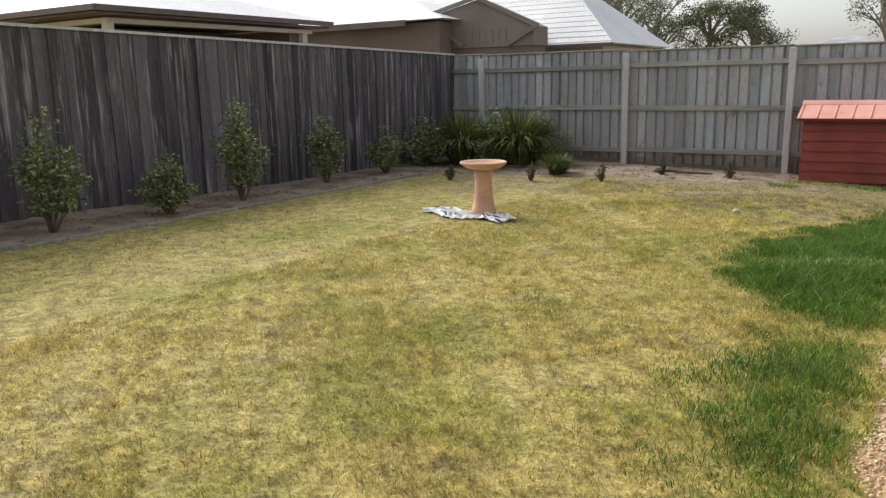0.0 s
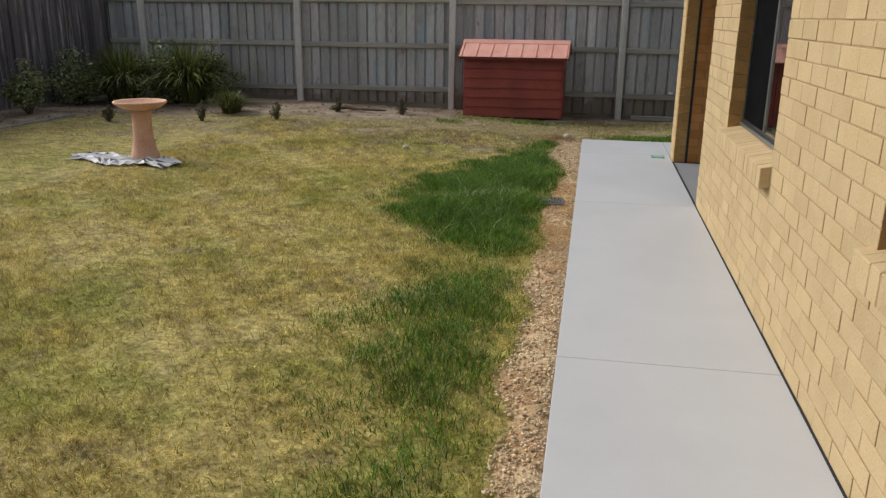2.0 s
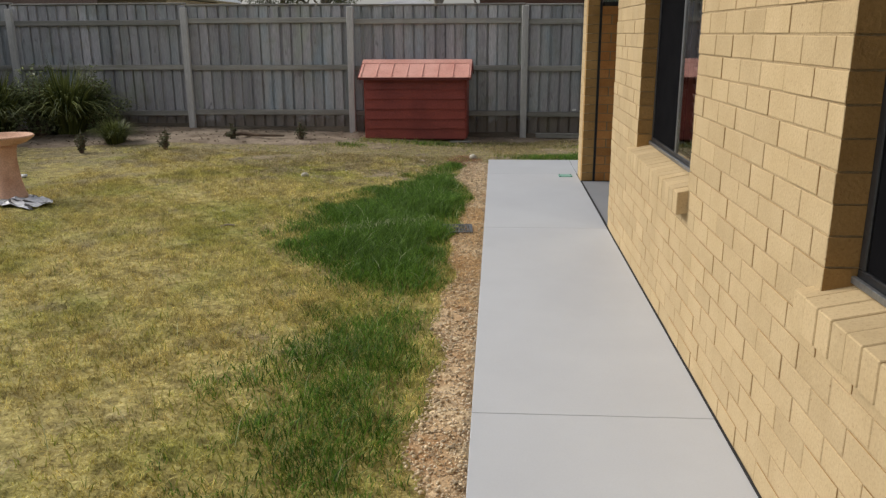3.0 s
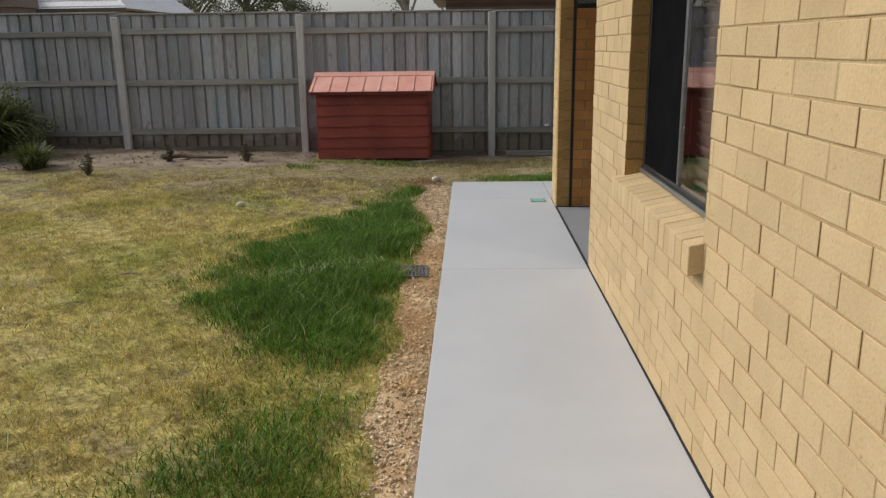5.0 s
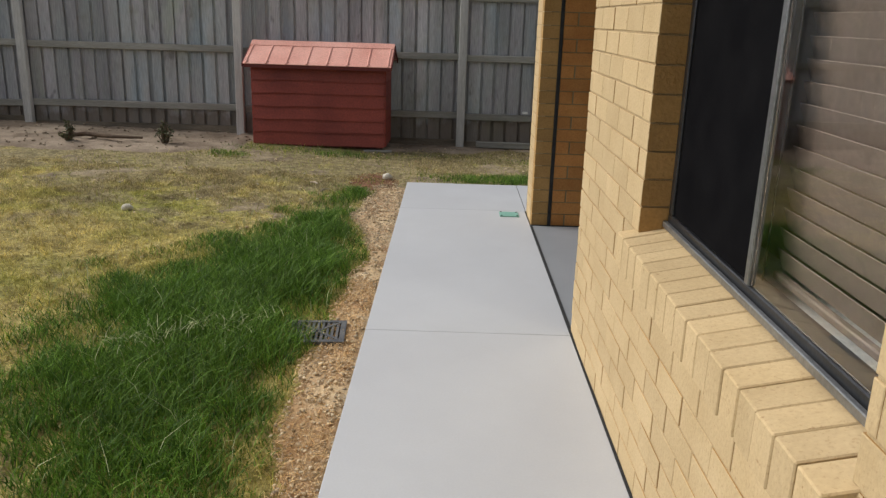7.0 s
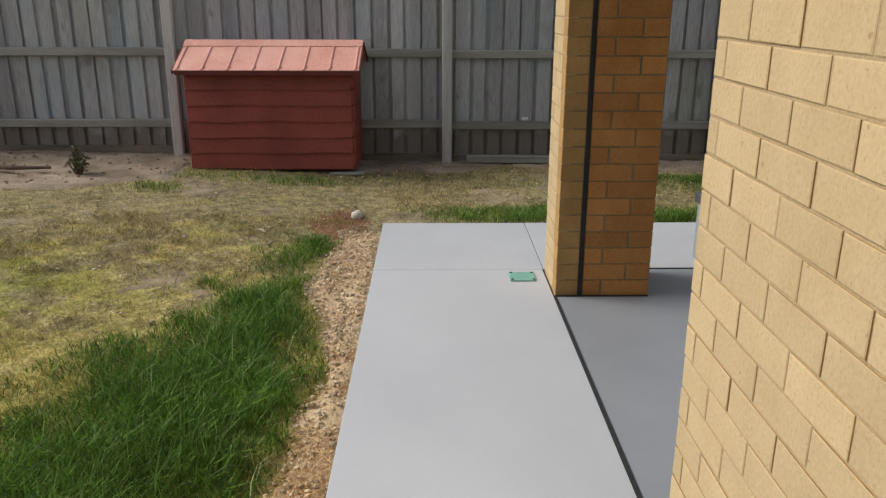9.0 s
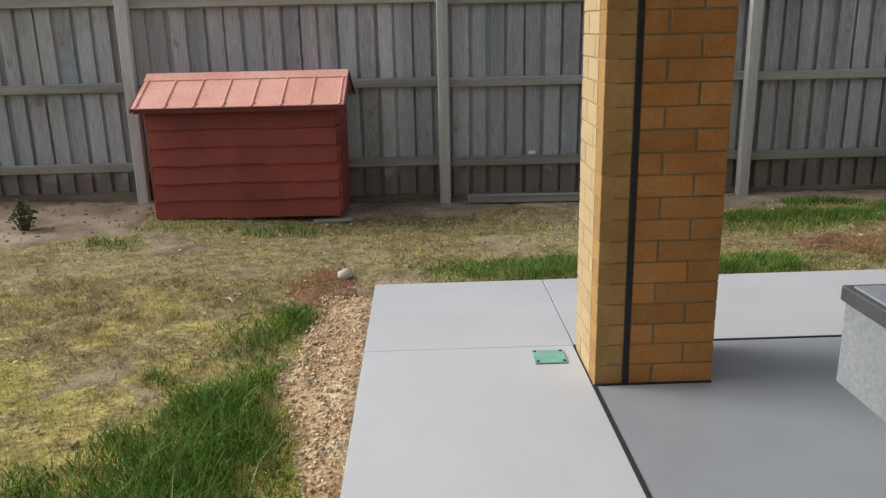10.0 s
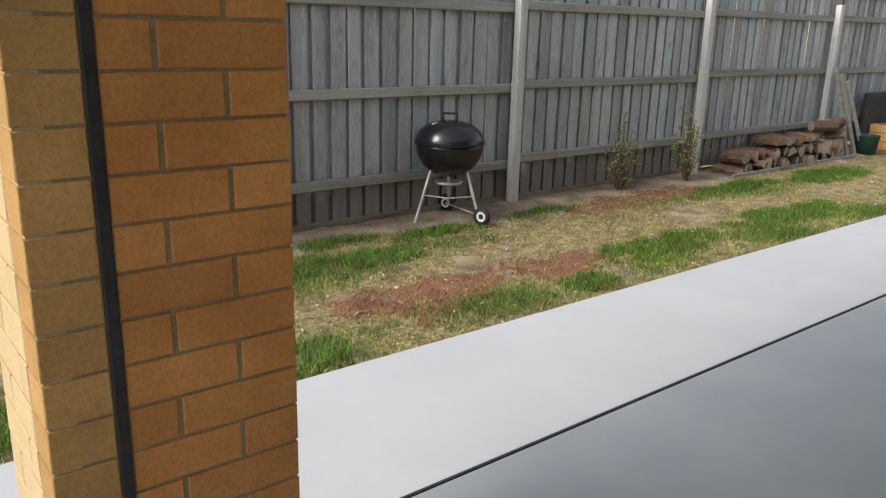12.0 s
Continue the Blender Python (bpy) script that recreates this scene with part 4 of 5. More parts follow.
def build_house_roof():
    bm = bmesh.new()
    a = [bm.verts.new(p) for p in ((-0.55, -12, 2.47), (6.9, -12, 2.47), (6.9, 2.75, 2.47), (-0.55, 2.75, 2.47))]
    r = [bm.verts.new(p) for p in ((3.2, -8.5, 4.0), (3.2, -0.5, 4.0))]
    for q in ((a[0], a[1], r[0]), (a[1], a[2], r[1], r[0]), (a[2], a[3], r[1]), (a[3], a[0], r[0], r[1]), (a[3], a[2], a[1], a[0])):
        bm.faces.new(q)
    bmesh.ops.recalc_face_normals(bm, faces=bm.faces)
    roof = part("roof", bm, M_TILE)
    tagged(roof, "grey tiled hip roof of the brick house", "roof", kind="structure")
    part("fascia", boxes((-0.60, -12, 2.36, -0.56, 2.80, 2.50), (-0.56, 2.76, 2.36, 6.9, 2.80, 2.50)), M_BROWNTRIM, roof)
    part("eave_lining", boxes((-0.555, -12, 2.43, -0.06, 2.75, 2.45)), M_SOFFIT, roof)


build_house_roof()


def build_sill(name, y0, y1, top):
    """A projecting sill of bricks on edge, sloping outwards."""
    s = thing(name, label="projecting brick-on-edge window sill in cream tan brick", category="window sill", kind="structure")
    y = y0 - 0.02
    me = None
    rng = random.Random(9)
    while y < y1 - 0.01:
        if me is None:
            bm = boxes((-0.052, 0, -0.105, 0.105, 0.081, 0.0))
            for v in bm.verts:
                v.co.z += 0.032 * (v.co.x + 0.052) / 0.157
            # sill brick sides: shade in the brown colour too
            for f in bm.faces:
                if abs(f.normal.y) > 0.9:
                    f.material_index = 1
            bmesh.ops.bevel(bm, geom=bm.edges[:], offset=0.003, segments=1, affect="EDGES")
            me = mesh_from(bm, "sill_brick", [M_BRICK, M_BRICK_E])
        ob = new("sill_brick", me)
        ob.parent = s
        ob.matrix_basis = pose(rng.uniform(-0.002, 0.002), y, top + rng.uniform(-0.0015, 0.0015))
        y += 0.0855
    bm = boxes((-0.048, y0 - 0.012, top - 0.095, 0.10, y1, top - 0.005))
    for v in bm.verts:
        if v.co.z > top - 0.05:
            v.co.z += 0.032 * (v.co.x + 0.052) / 0.157
    part("sill_mortar", bm, M_MORTAR, s)


build_sill("sill_1", *WIN_1[:3])
build_sill("sill_2", *WIN_2[:3])


def build_window(name, hole, mull, slats):
    y0, y1, z0, z1 = hole
    z0 += 0.031
    w = thing(name, label="dark aluminium sliding window with fly screen and closed taupe blind", category="window", kind="structure")
    f0, f1 = 0.088, 0.155
    part("window_frame", boxes((f0, y0, z0 + 0.006, f1, y1, z0 + 0.045), (f0, y0, z1 - 0.04, f1, y1, z1 - 0.002), (f0, y0 + 0.001, z0 + 0.045, f1, y0 + 0.038, z1 - 0.04), (f0, y1 - 0.038, z0 + 0.045, f1, y1 - 0.001, z1 - 0.04), bevel=0.003), M_ALU, w)
    part("sill_track", boxes((f0 - 0.016, y0 + 0.002, z0 + 0.004, f0 - 0.002, y1 - 0.002, z0 + 0.024), bevel=0.002), M_ALU_L, w, "grey aluminium sill track")
    part("mullion", boxes((f0 - 0.004, mull - 0.013, z0 + 0.046, f0 + 0.018, mull + 0.013, z1 - 0.041), bevel=0.003), M_ALU_L, w)
    scr = part("fly_screen", boxes((f0 + 0.008, mull + 0.024, z0 + 0.048, f0 + 0.012, y1 - 0.040, z1 - 0.043)), M_SCREEN, w, "black fly screen")
    pane = part("pane", boxes((f0 + 0.004, y0 + 0.040, z0 + 0.048, f0 + 0.009, mull - 0.014, z1 - 0.043)), M_GLASS, w, "reflecting glass pane")
    pane2 = part("pane", boxes((f0 + 0.045, mull + 0.024, z0 + 0.048, f0 + 0.05, y1 - 0.040, z1 - 0.043)), M_GLASS, w)
    pane.visible_shadow = pane2.visible_shadow = False
    if slats:
        b = thing("venetian_blind", label="closed taupe venetian blind behind the window glass", category="blind")
        e1 = mull + 0.045
        bm = boxes((-0.003, y0 + 0.05, -0.027, 0.0, e1, 0.027), bevel=0.001)
        me = mesh_from(bm, "slat", M_BLIND)
        z = z0 + 0.10
        while z < z1 - 0.05:
            ob = new("slat", me)
            ob.parent = b
            ob.matrix_basis = pose(0.178, 0, z, 0, -19, 0)
            z += 0.047
        part("bottom_rail", boxes((0.165, y0 + 0.05, z0 + 0.05, 0.185, e1, z0 + 0.068), bevel=0.003), M_BLIND, b)
        part("head_rail", boxes((0.16, y0 + 0.05, z1 - 0.045, 0.20, e1, z1 - 0.003), bevel=0.003), M_BLIND, b)
    tagged(part(name.replace("window", "inner_sill"), boxes((0.157, y0, z0 - 0.01, 0.30, y1, z0 + 0.012)), M_SOFFIT), "white painted inner window sill", "sill", kind="structure")


build_window("window_1", WIN_1, -1.712, True)
build_window("window_2", WIN_2, -4.85, True)

# ---- the patio pier ----
PX, PY0, PY1, PSTEP = 0.478, 2.041, 2.44, 20


def build_pier():
    p = thing("brick_pier", label="square tan brick pier with a black joint strip, holding the patio roof", category="pier", kind="structure")
    part("mortar_skin", boxes((MORT, PY0 + MORT, -0.02, 0.05, PY1 - MORT, 2.42)), M_MORTAR, p)
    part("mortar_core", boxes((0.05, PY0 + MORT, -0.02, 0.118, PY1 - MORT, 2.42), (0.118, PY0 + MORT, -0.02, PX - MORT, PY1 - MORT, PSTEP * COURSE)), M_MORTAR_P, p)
    items, back = [], []
    rng = random.Random(15)
    for c in range(28):
        z = c * COURSE + 0.005
        tilt = lambda: rng.uniform(-0.25, 0.25)
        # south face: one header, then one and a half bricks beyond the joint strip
        # darker brick colours here include the shade of this side
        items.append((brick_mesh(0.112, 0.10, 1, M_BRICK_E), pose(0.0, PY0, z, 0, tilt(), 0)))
        if c < PSTEP:
            for a, n in (((0.139, 0.212), (0.361, 0.117)) if c % 2 else ((0.139, 0.088), (0.237, 0.241))):
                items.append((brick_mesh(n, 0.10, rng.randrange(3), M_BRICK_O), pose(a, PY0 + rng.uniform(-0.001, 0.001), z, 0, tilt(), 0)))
        # west face
        ln = PY1 - PY0 - 0.112
        for a, n in (((0.0, 0.22), (0.23, ln - 0.23)) if c % 2 else ((0.0, 0.10), (0.11, ln - 0.11))):
            items.append((brick_mesh(round(n, 3), 0.10, rng.randrange(3)), pose(0.0, PY1 - a, z, 0, tilt(), -90)))
        if c < PSTEP:
            back.append((brick_mesh(0.23, 0.10, 2), pose(PX, PY1, z, 0, 0, 180)))
            back.append((brick_mesh(0.23, 0.10, 2), pose(PX, PY0 + 0.105, z, 0, 0, 90)))
    part("joint_strip", boxes((0.114, PY0 - 0.004, 0.0, 0.136, PY0 + 0.02, 2.42), bevel=0.002), M_JOINT, p, "black foam joint strip")
    part("joint_foot", boxes((0.0, PY0 - 0.010, 0.0, PX, PY0 - 0.001, 0.006)), M_JOINT, p)
    part("transom", boxes((0.145, PY0 + 0.02, PSTEP * COURSE, PX, PY0 + 0.10, PSTEP * COURSE + 0.04), bevel=0.003), M_ALU, p, "dark aluminium transom")
    g = part("glass_panel", boxes((0.15, PY0 + 0.05, PSTEP * COURSE + 0.04, PX, PY0 + 0.058, 2.42)), M_GREENGLASS, p, "greenish obscure glass panel")
    g.visible_shadow = False
    joined("brickwork", back, M_BRICK_I, p)
    return p, items


pier, pier_items = build_pier()
tagged(part("patio_beam", boxes((0.0, PY0 + 0.06, 2.30, 0.11, PY1, 2.42), (0.49, PY0 + 0.05, 2.26, 6.2, PY1 - 0.02, 2.423)), M_CREAMTRIM), "cream timber beam over the patio opening", "beam", kind="structure")


def build_patio_table():
    t = thing("patio_table", (0.20, 0.66, 0), 0, "square grey outdoor table with a charcoal rim on the patio", "table")
    L, D, H = 1.1, 0.60, 0.885
    part("tabletop", boxes((0.012, -D + 0.012, H - 0.012, L - 0.012, -0.012, H), bevel=0.003), M_COVER_TOP, t)
    part("rim", boxes((-0.004, -D - 0.004, H - 0.036, L + 0.004, 0.004, H - 0.003), bevel=0.003), M_RIM, t, "charcoal rim")
    part("apron", boxes((0.004, -D + 0.004, H - 0.22, L - 0.004, -0.004, H - 0.0345), bevel=0.003), M_COVER, t)
    for x in (0.42, L - 0.12):
        for y in (-0.30, -D + 0.12):
            part("leg", boxes((x - 0.025, y - 0.025, 0.0, x + 0.025, y + 0.025, H - 0.221), bevel=0.003), M_COVER, t)


build_patio_table()


# ---- the yard's things ----
def build_kennel():
    k = thing("dog_kennel", (-2.71, 5.08, 0.022), -1.0, "red weatherboard dog kennel with a salmon tin roof on bare ground", "kennel")
    W, D, H = 1.40, 0.58, 0.84
    part("base_frame", boxes((0.02, 0.03, 0.0, W - 0.02, D - 0.02, 0.05)), M_TIN_EDGE, k)
    part("inner_box", boxes((0.02, 0.025, 0.051, W - 0.02, D - 0.02, H)), M_TIN_EDGE, k)
    n = 6
    step = (H - 0.02) / n
    wav = random.Random(31)
    for i in range(n):
        z = 0.02 + i * step
        # a lapped board with a worn, wavy lower edge
        bm = bmesh.new()
        cols = 23
        ph, amp = wav.uniform(0, 6), wav.uniform(0.002, 0.005)
        rows = []
        for c in range(cols + 1):
            x = W * c / cols
            dz = amp * math.sin(x * 7 + ph) + 0.5 * amp * math.sin(x * 19 + 2 * ph) + wav.uniform(-0.0015, 0.0015)
            bow = 0.004 * math.sin(x * 4.1 + ph)
            rows.append([bm.verts.new(q) for q in ((x, -0.012 + bow, dz), (x, 0.009, step + 0.012), (x, 0.022, step + 0.012), (x, 0.012, dz))])
        for a, b in zip(rows, rows[1:]):
            for q in range(4):
                bm.faces.new((a[q], b[q], b[(q + 1) % 4], a[(q + 1) % 4]))
        bm.faces.new(rows[0]); bm.faces.new(rows[-1][::-1])
        bmesh.ops.recalc_face_normals(bm, faces=bm.faces)
        b = part("weatherboard", bm, M_RED, k)
        b.matrix_basis = pose(wav.uniform(-0.004, 0.004), 0, z, 0, wav.uniform(-0.25, 0.25), 0)
    for x in (-0.02, W - 0.001):
        for i in range(n):
            z = 0.02 + i * step
            part("side_board", boxes((x, 0.004, z + 0.002, x + 0.021, D, z + step - 0.002), bevel=0.003), M_RED, k)
    # gable ends
    for x in (0.0, W - 0.02):
        bm = bmesh.new()
        vs = [bm.verts.new((x + dx, y, z)) for dx in (0, 0.02) for y, z in ((0.03, H), (D, H), (0.34, H + 0.20))]
        for q in ((0, 2, 1), (3, 4, 5), (0, 1, 4, 3), (1, 2, 5, 4), (2, 0, 3, 5)):
            bm.faces.new([vs[i] for i in q])
        bmesh.ops.recalc_face_normals(bm, faces=bm.faces)
        part("gable", bm, M_RED, k)
    # tin roof: two sheets with standing ribs and a ridge cap
    x0, x1 = -0.075, W + 0.075
    ridge, eave_y, eave_z, ridge_z = 0.34, -0.095, H + 0.025, H + 0.235
    for side, ey in (("roof_sheet", eave_y), ("roof_sheet", 2 * ridge - eave_y)):
        bm = bmesh.new()
        q = [(x0, ey, eave_z), (x1, ey, eave_z), (x1, ridge, ridge_z), (x0, ridge, ridge_z)]
        lo = [bm.verts.new(p) for p in q]
        hi = [bm.verts.new((p[0], p[1], p[2] + 0.006)) for p in q]
        bm.faces.new(lo[::-1]); bm.faces.new(hi)
        for i in range(4):
            bm.faces.new((lo[i], lo[(i + 1) % 4], hi[(i + 1) % 4], hi[i]))
        bmesh.ops.recalc_face_normals(bm, faces=bm.faces)
        sheet_ob = part(side, bm, M_TIN, k)
        for i in range(8):
            x = x0 + 0.03 + i * (x1 - x0 - 0.06) / 7
            bm = tube([(x, ey, eave_z + 0.008), (x, ridge, ridge_z + 0.008)], 0.009, 6)
            part("rib", bm, M_TIN, sheet_ob)
            for f in (0.08, 0.82):
                bm = lathe([(0, 0.006), (0.005, 0.005), (0.006, 0)], 8)
                s = part("screw", bm, M_TIN_EDGE, sheet_ob)
                s.location = (x + 0.018, ey + (ridge - ey) * f, eave_z + (ridge_z - eave_z) * f + 0.006)
        part("eave_batten", boxes((x0 + 0.01, ey + (0.004 if ey < 0 else -0.03), eave_z - 0.035, x1 - 0.01, ey + (0.03 if ey < 0 else -0.004), eave_z - 0.001)), M_TIN_EDGE, k)
    bm = bmesh.new()
    pr = [(ridge - 0.085, ridge_z - 0.026), (ridge, ridge_z + 0.022), (ridge + 0.085, ridge_z - 0.026), (ridge + 0.085, ridge_z - 0.036), (ridge - 0.085, ridge_z - 0.036)]
    a = [bm.verts.new((x0 - 0.004, y, z)) for y, z in pr]
    b = [bm.verts.new((x1 + 0.004, y, z)) for y, z in pr]
    bm.faces.new(a); bm.faces.new(b[::-1])
    for i in range(5):
        bm.faces.new((a[i], b[i], b[(i + 1) % 5], a[(i + 1) % 5]))
    bmesh.ops.recalc_face_normals(bm, faces=bm.faces)
    part("ridge_cap", bm, M_TIN, k)
    # barge trims
    for x in (x0 - 0.012, x1):
        for ey in (eave_y, 2 * ridge - eave_y):
            bm = boxes((x, -0.5, -0.03, x + 0.012, 0.5, 0.004))
            for v in bm.verts:
                t = v.co.y + 0.5
                v.co.y = ey + (ridge - ey) * t
                v.co.z += eave_z + (ridge_z - eave_z) * t
            bmesh.ops.recalc_face_normals(bm, faces=bm.faces)
            part("barge_trim", bm, M_TIN_EDGE, k)
    w = thing("timber_offcut", (-1.52, 5.0, float(ground_z(-1.4, 5.0)) + 0.002), 4, "flat weathered timber offcut lying by the kennel", "board")
    part("board", boxes((0, 0, 0.0, 0.30, 0.07, 0.022), bevel=0.004), M_RAIL, w)


build_kennel()


def build_bird_bath():
    z = float(ground_z(-5.08, 0.44)) + 0.012
    b = thing("bird_bath", (-5.08, 0.44, z), 0, "terracotta pedestal bird bath standing on a plastic sheet", "bird bath")
    b.scale = (0.88, 0.88, 0.98)
    part("pedestal", lathe([(0, 0), (0.150, 0.0), (0.152, 0.02), (0.138, 0.06), (0.118, 0.14), (0.104, 0.25), (0.098, 0.35), (0.104, 0.42), (0.122, 0.475), (0.0, 0.475)], 40), M_TERRA, b, smooth=True)
    part("bowl", lathe([(0, 0.476), (0.15, 0.476), (0.205, 0.492), (0.245, 0.515), (0.275, 0.535), (0.280, 0.548), (0.272, 0.556), (0.255, 0.552), (0.235, 0.535), (0.18, 0.515), (0.08, 0.506), (0, 0.505)], 48), M_TERRA, b, smooth=True)
    # crumpled plastic sheet round its foot
    m = bmesh.new()
    n = 30
    rows = []
    for i in range(n + 1):
        row = []
        for j in range(14):
            u, v = i / n, j / 13
            x = -0.60 + 1.06 * u + 0.05 * math.sin(v * 9 + u * 3)
            y = (v - 0.5) * (0.50 - 0.22 * abs(u - 0.5)) + 0.06 * math.sin(u * 11)
            h = 0.010 + 0.045 * abs(noise.noise(Vector((x * 9, y * 9, 0.3)))) + 0.035 * abs(noise.noise(Vector((x * 22, y * 22, 3.3)))) * (1 - abs(2 * v - 1) ** 4)
            wx, wy = -5.10 + x, 0.27 + y
            row.append(m.verts.new((wx, wy, float(ground_z(wx, wy)) + h)))
        rows.append(row)
    for i in range(n):
        for j in range(13):
            f = m.faces.new((rows[i][j], rows[i + 1][j], rows[i + 1][j + 1], rows[i][j + 1]))
            f.material_index = 1 if noise.noise(Vector((i * 0.33, j * 0.45, 7.7))) > 0.22 else 0
    me = mesh_from(m, "plastic_sheet", [M_PLASTIC, M_DARKPLASTIC])
    tagged(new("plastic_sheet", me), "crumpled white and black plastic sheet under the bird bath", "plastic sheet")


build_bird_bath()


def shrub(at, height, width, seed, n=1500, base=0.12, leaf=0.05, mat=None, label="leafy young shrub with pale green leaf tips in dry soil", name="shrub", group="shrubs along the west fence"):
    z = float(ground_z(at[0], at[1])) + 0.01
    s = thing(name, (at[0], at[1], z), 0, label, "shrub", group)
    rng = np.random.default_rng(seed)
    pr = random.Random(seed)
    tips = []
    bm = bmesh.new()
    for i in range(15):
        a = i * 2.4 + pr.random()
        q = pr.uniform(0.15, 1.0)
        r = width * 0.5 * q
        h = height * (0.92 - 0.52 * q) * pr.uniform(0.85, 1.12)
        pts = [(0.012 * math.cos(a), 0.012 * math.sin(a), -0.02), (r * 0.5 * math.cos(a), r * 0.5 * math.sin(a), h * 0.45), (r * math.cos(a + 0.3), r * math.sin(a + 0.3), h)]
        tube(pts, [0.009, 0.006, 0.003], 5, bm)
        tips.append(pts)
    tube([(0, 0, -0.02), (0.01, 0.0, height * 0.5), (0.0, 0.02, height * 0.96)], [0.013, 0.009, 0.003], 5, bm)
    tips.append([(0, 0, 0), (0.01, 0, height * 0.5), (0, 0.02, height * 0.97)])
    part("woody_stem", bm, M_TWIG, s)
    t = np.array(tips)
    pick = rng.integers(0, len(t), n)
    u = rng.beta(1.6, 0.9, n)
    p = np.where((u < 0.5)[:, None], t[pick, 0] + (t[pick, 1] - t[pick, 0]) * (u * 2)[:, None], t[pick, 1] + (t[pick, 2] - t[pick, 1]) * (u * 2 - 1)[:, None])
    p = p + rng.normal(0, 1, (n, 3)) * np.array([width * 0.085, width * 0.085, height * 0.035])
    p = p[p[:, 2] > height * base]
    leaf_cloud("foliage", p, leaf, mat or M_SHRUB, s, seed)
    return s


for i, (x, y, h, w) in enumerate(((-7.85, -2.66, 1.08, 0.62), (-7.85, -1.36, 0.62, 0.55), (-7.90, -0.28, 1.12, 0.66), (-8.10, 1.42, 0.88, 0.62), (-8.05, 2.72, 0.68, 0.5))):
    shrub((x, y), h * 1.04, w * 1.12, 30 + i, 3000, base=0.16, leaf=0.055)


def strappy(name, at, n, length, spread, seed, label, category, mat=None, width=0.008, droop=1.0):
    """A clump of long arching straps."""
    z = float(ground_z(*at))
    rng = np.random.default_rng(seed)
    a = rng.uniform(0, 2 * np.pi, n)
    r0 = rng.uniform(0, spread * 0.35, n)
    root = np.stack([np.cos(a) * r0, np.sin(a) * r0, np.zeros(n)], 1)
    out = np.stack([np.cos(a), np.sin(a), np.zeros(n)], 1)
    side = np.stack([-np.sin(a), np.cos(a), np.zeros(n)], 1)
    L = (length * rng.uniform(0.6, 1.1, n))[:, None]
    k = (rng.uniform(0.15, 1.0, n) * droop)[:, None]
    w = (width * rng.uniform(0.6, 1.2, n))[:, None]
    rows = []
    for t in (0, 0.35, 0.65, 0.85, 1.0):
        p = root + out * L * k * (t ** 1.4) * 0.75 + np.array([0, 0, 1.0]) * L * (t - 0.55 * k * t ** 2.6)
        ww = w * (1 - t ** 3) + 0.0006
        rows += [p - side * ww, p + side * ww]
    vs = np.stack(rows, 1).reshape(-1, 3)
    f = np.array([[i, i + 1, i + 3, i, i + 3, i + 2] for i in (0, 2, 4, 6)]).reshape(-1, 3)
    tris = (np.arange(n)[:, None, None] * 10 + f[None]).reshape(-1, 3)
    th = thing(name, (at[0], at[1], z), 0, label, category)
    mesh_object("foliage", vs, tris, mat or M_FLAX, th)
    return th


strappy("strappy_bush", (-7.75, 4.45), 1500, 1.05, 0.55, 41, "large strappy-leaved bush in the fence corner", "bush", width=0.010, droop=1.35)
strappy("strappy_bush", (-7.0, 4.95), 1500, 1.15, 0.6, 42, "large dark strappy-leaved bush by the grey fence", "bush", width=0.010, droop=1.35)
shrub((-8.2, 3.95), 0.85, 1.0, 43, 1800, 0.05, 0.06, label="spreading leafy bush in the fence corner", name="bush", group="")
shrub((-7.2, 4.55), 1.0, 1.1, 44, 1800, 0.05, 0.06, label="dense leafy bush in the fence corner", name="bush", group="")
shrub((-6.65, 5.1), 0.95, 0.9, 46, 2200, 0.05, 0.05, label="dense dark bush by the grey fence", name="bush", group="")
strappy("grass_tuft", (-5.83, 3.95), 900, 0.40, 0.34, 45, "small green tussock of fine grass in the garden bed", "grass tuft", M_FLAX, 0.0042, 1.25)

for i, (x, y, h) in enumerate(((-6.88, 2.65, 0.21), (-5.87, 3.15, 0.27), (-4.95, 3.45, 0.27), (-4.45, 4.5, 0.22), (-3.57, 4.75, 0.27))):
    shrub((x, y), h, 0.20, 60 + i, 260, 0.1, 0.038, mat=M_SEEDLING, label="small wilted seedling in the bare bed", name="seedling", group="seedlings in the bed")

for i, (x, y, h) in enumerate(((5.85, 5.48, 0.75), (6.85, 5.42, 0.85))):
    shrub((x, y), h, 0.44, 70 + i, 420, 0.1, 0.04, mat=M_WISP, label="thin straggly shrub against the grey fence", name="thin_shrub", group="thin shrubs by the fence")


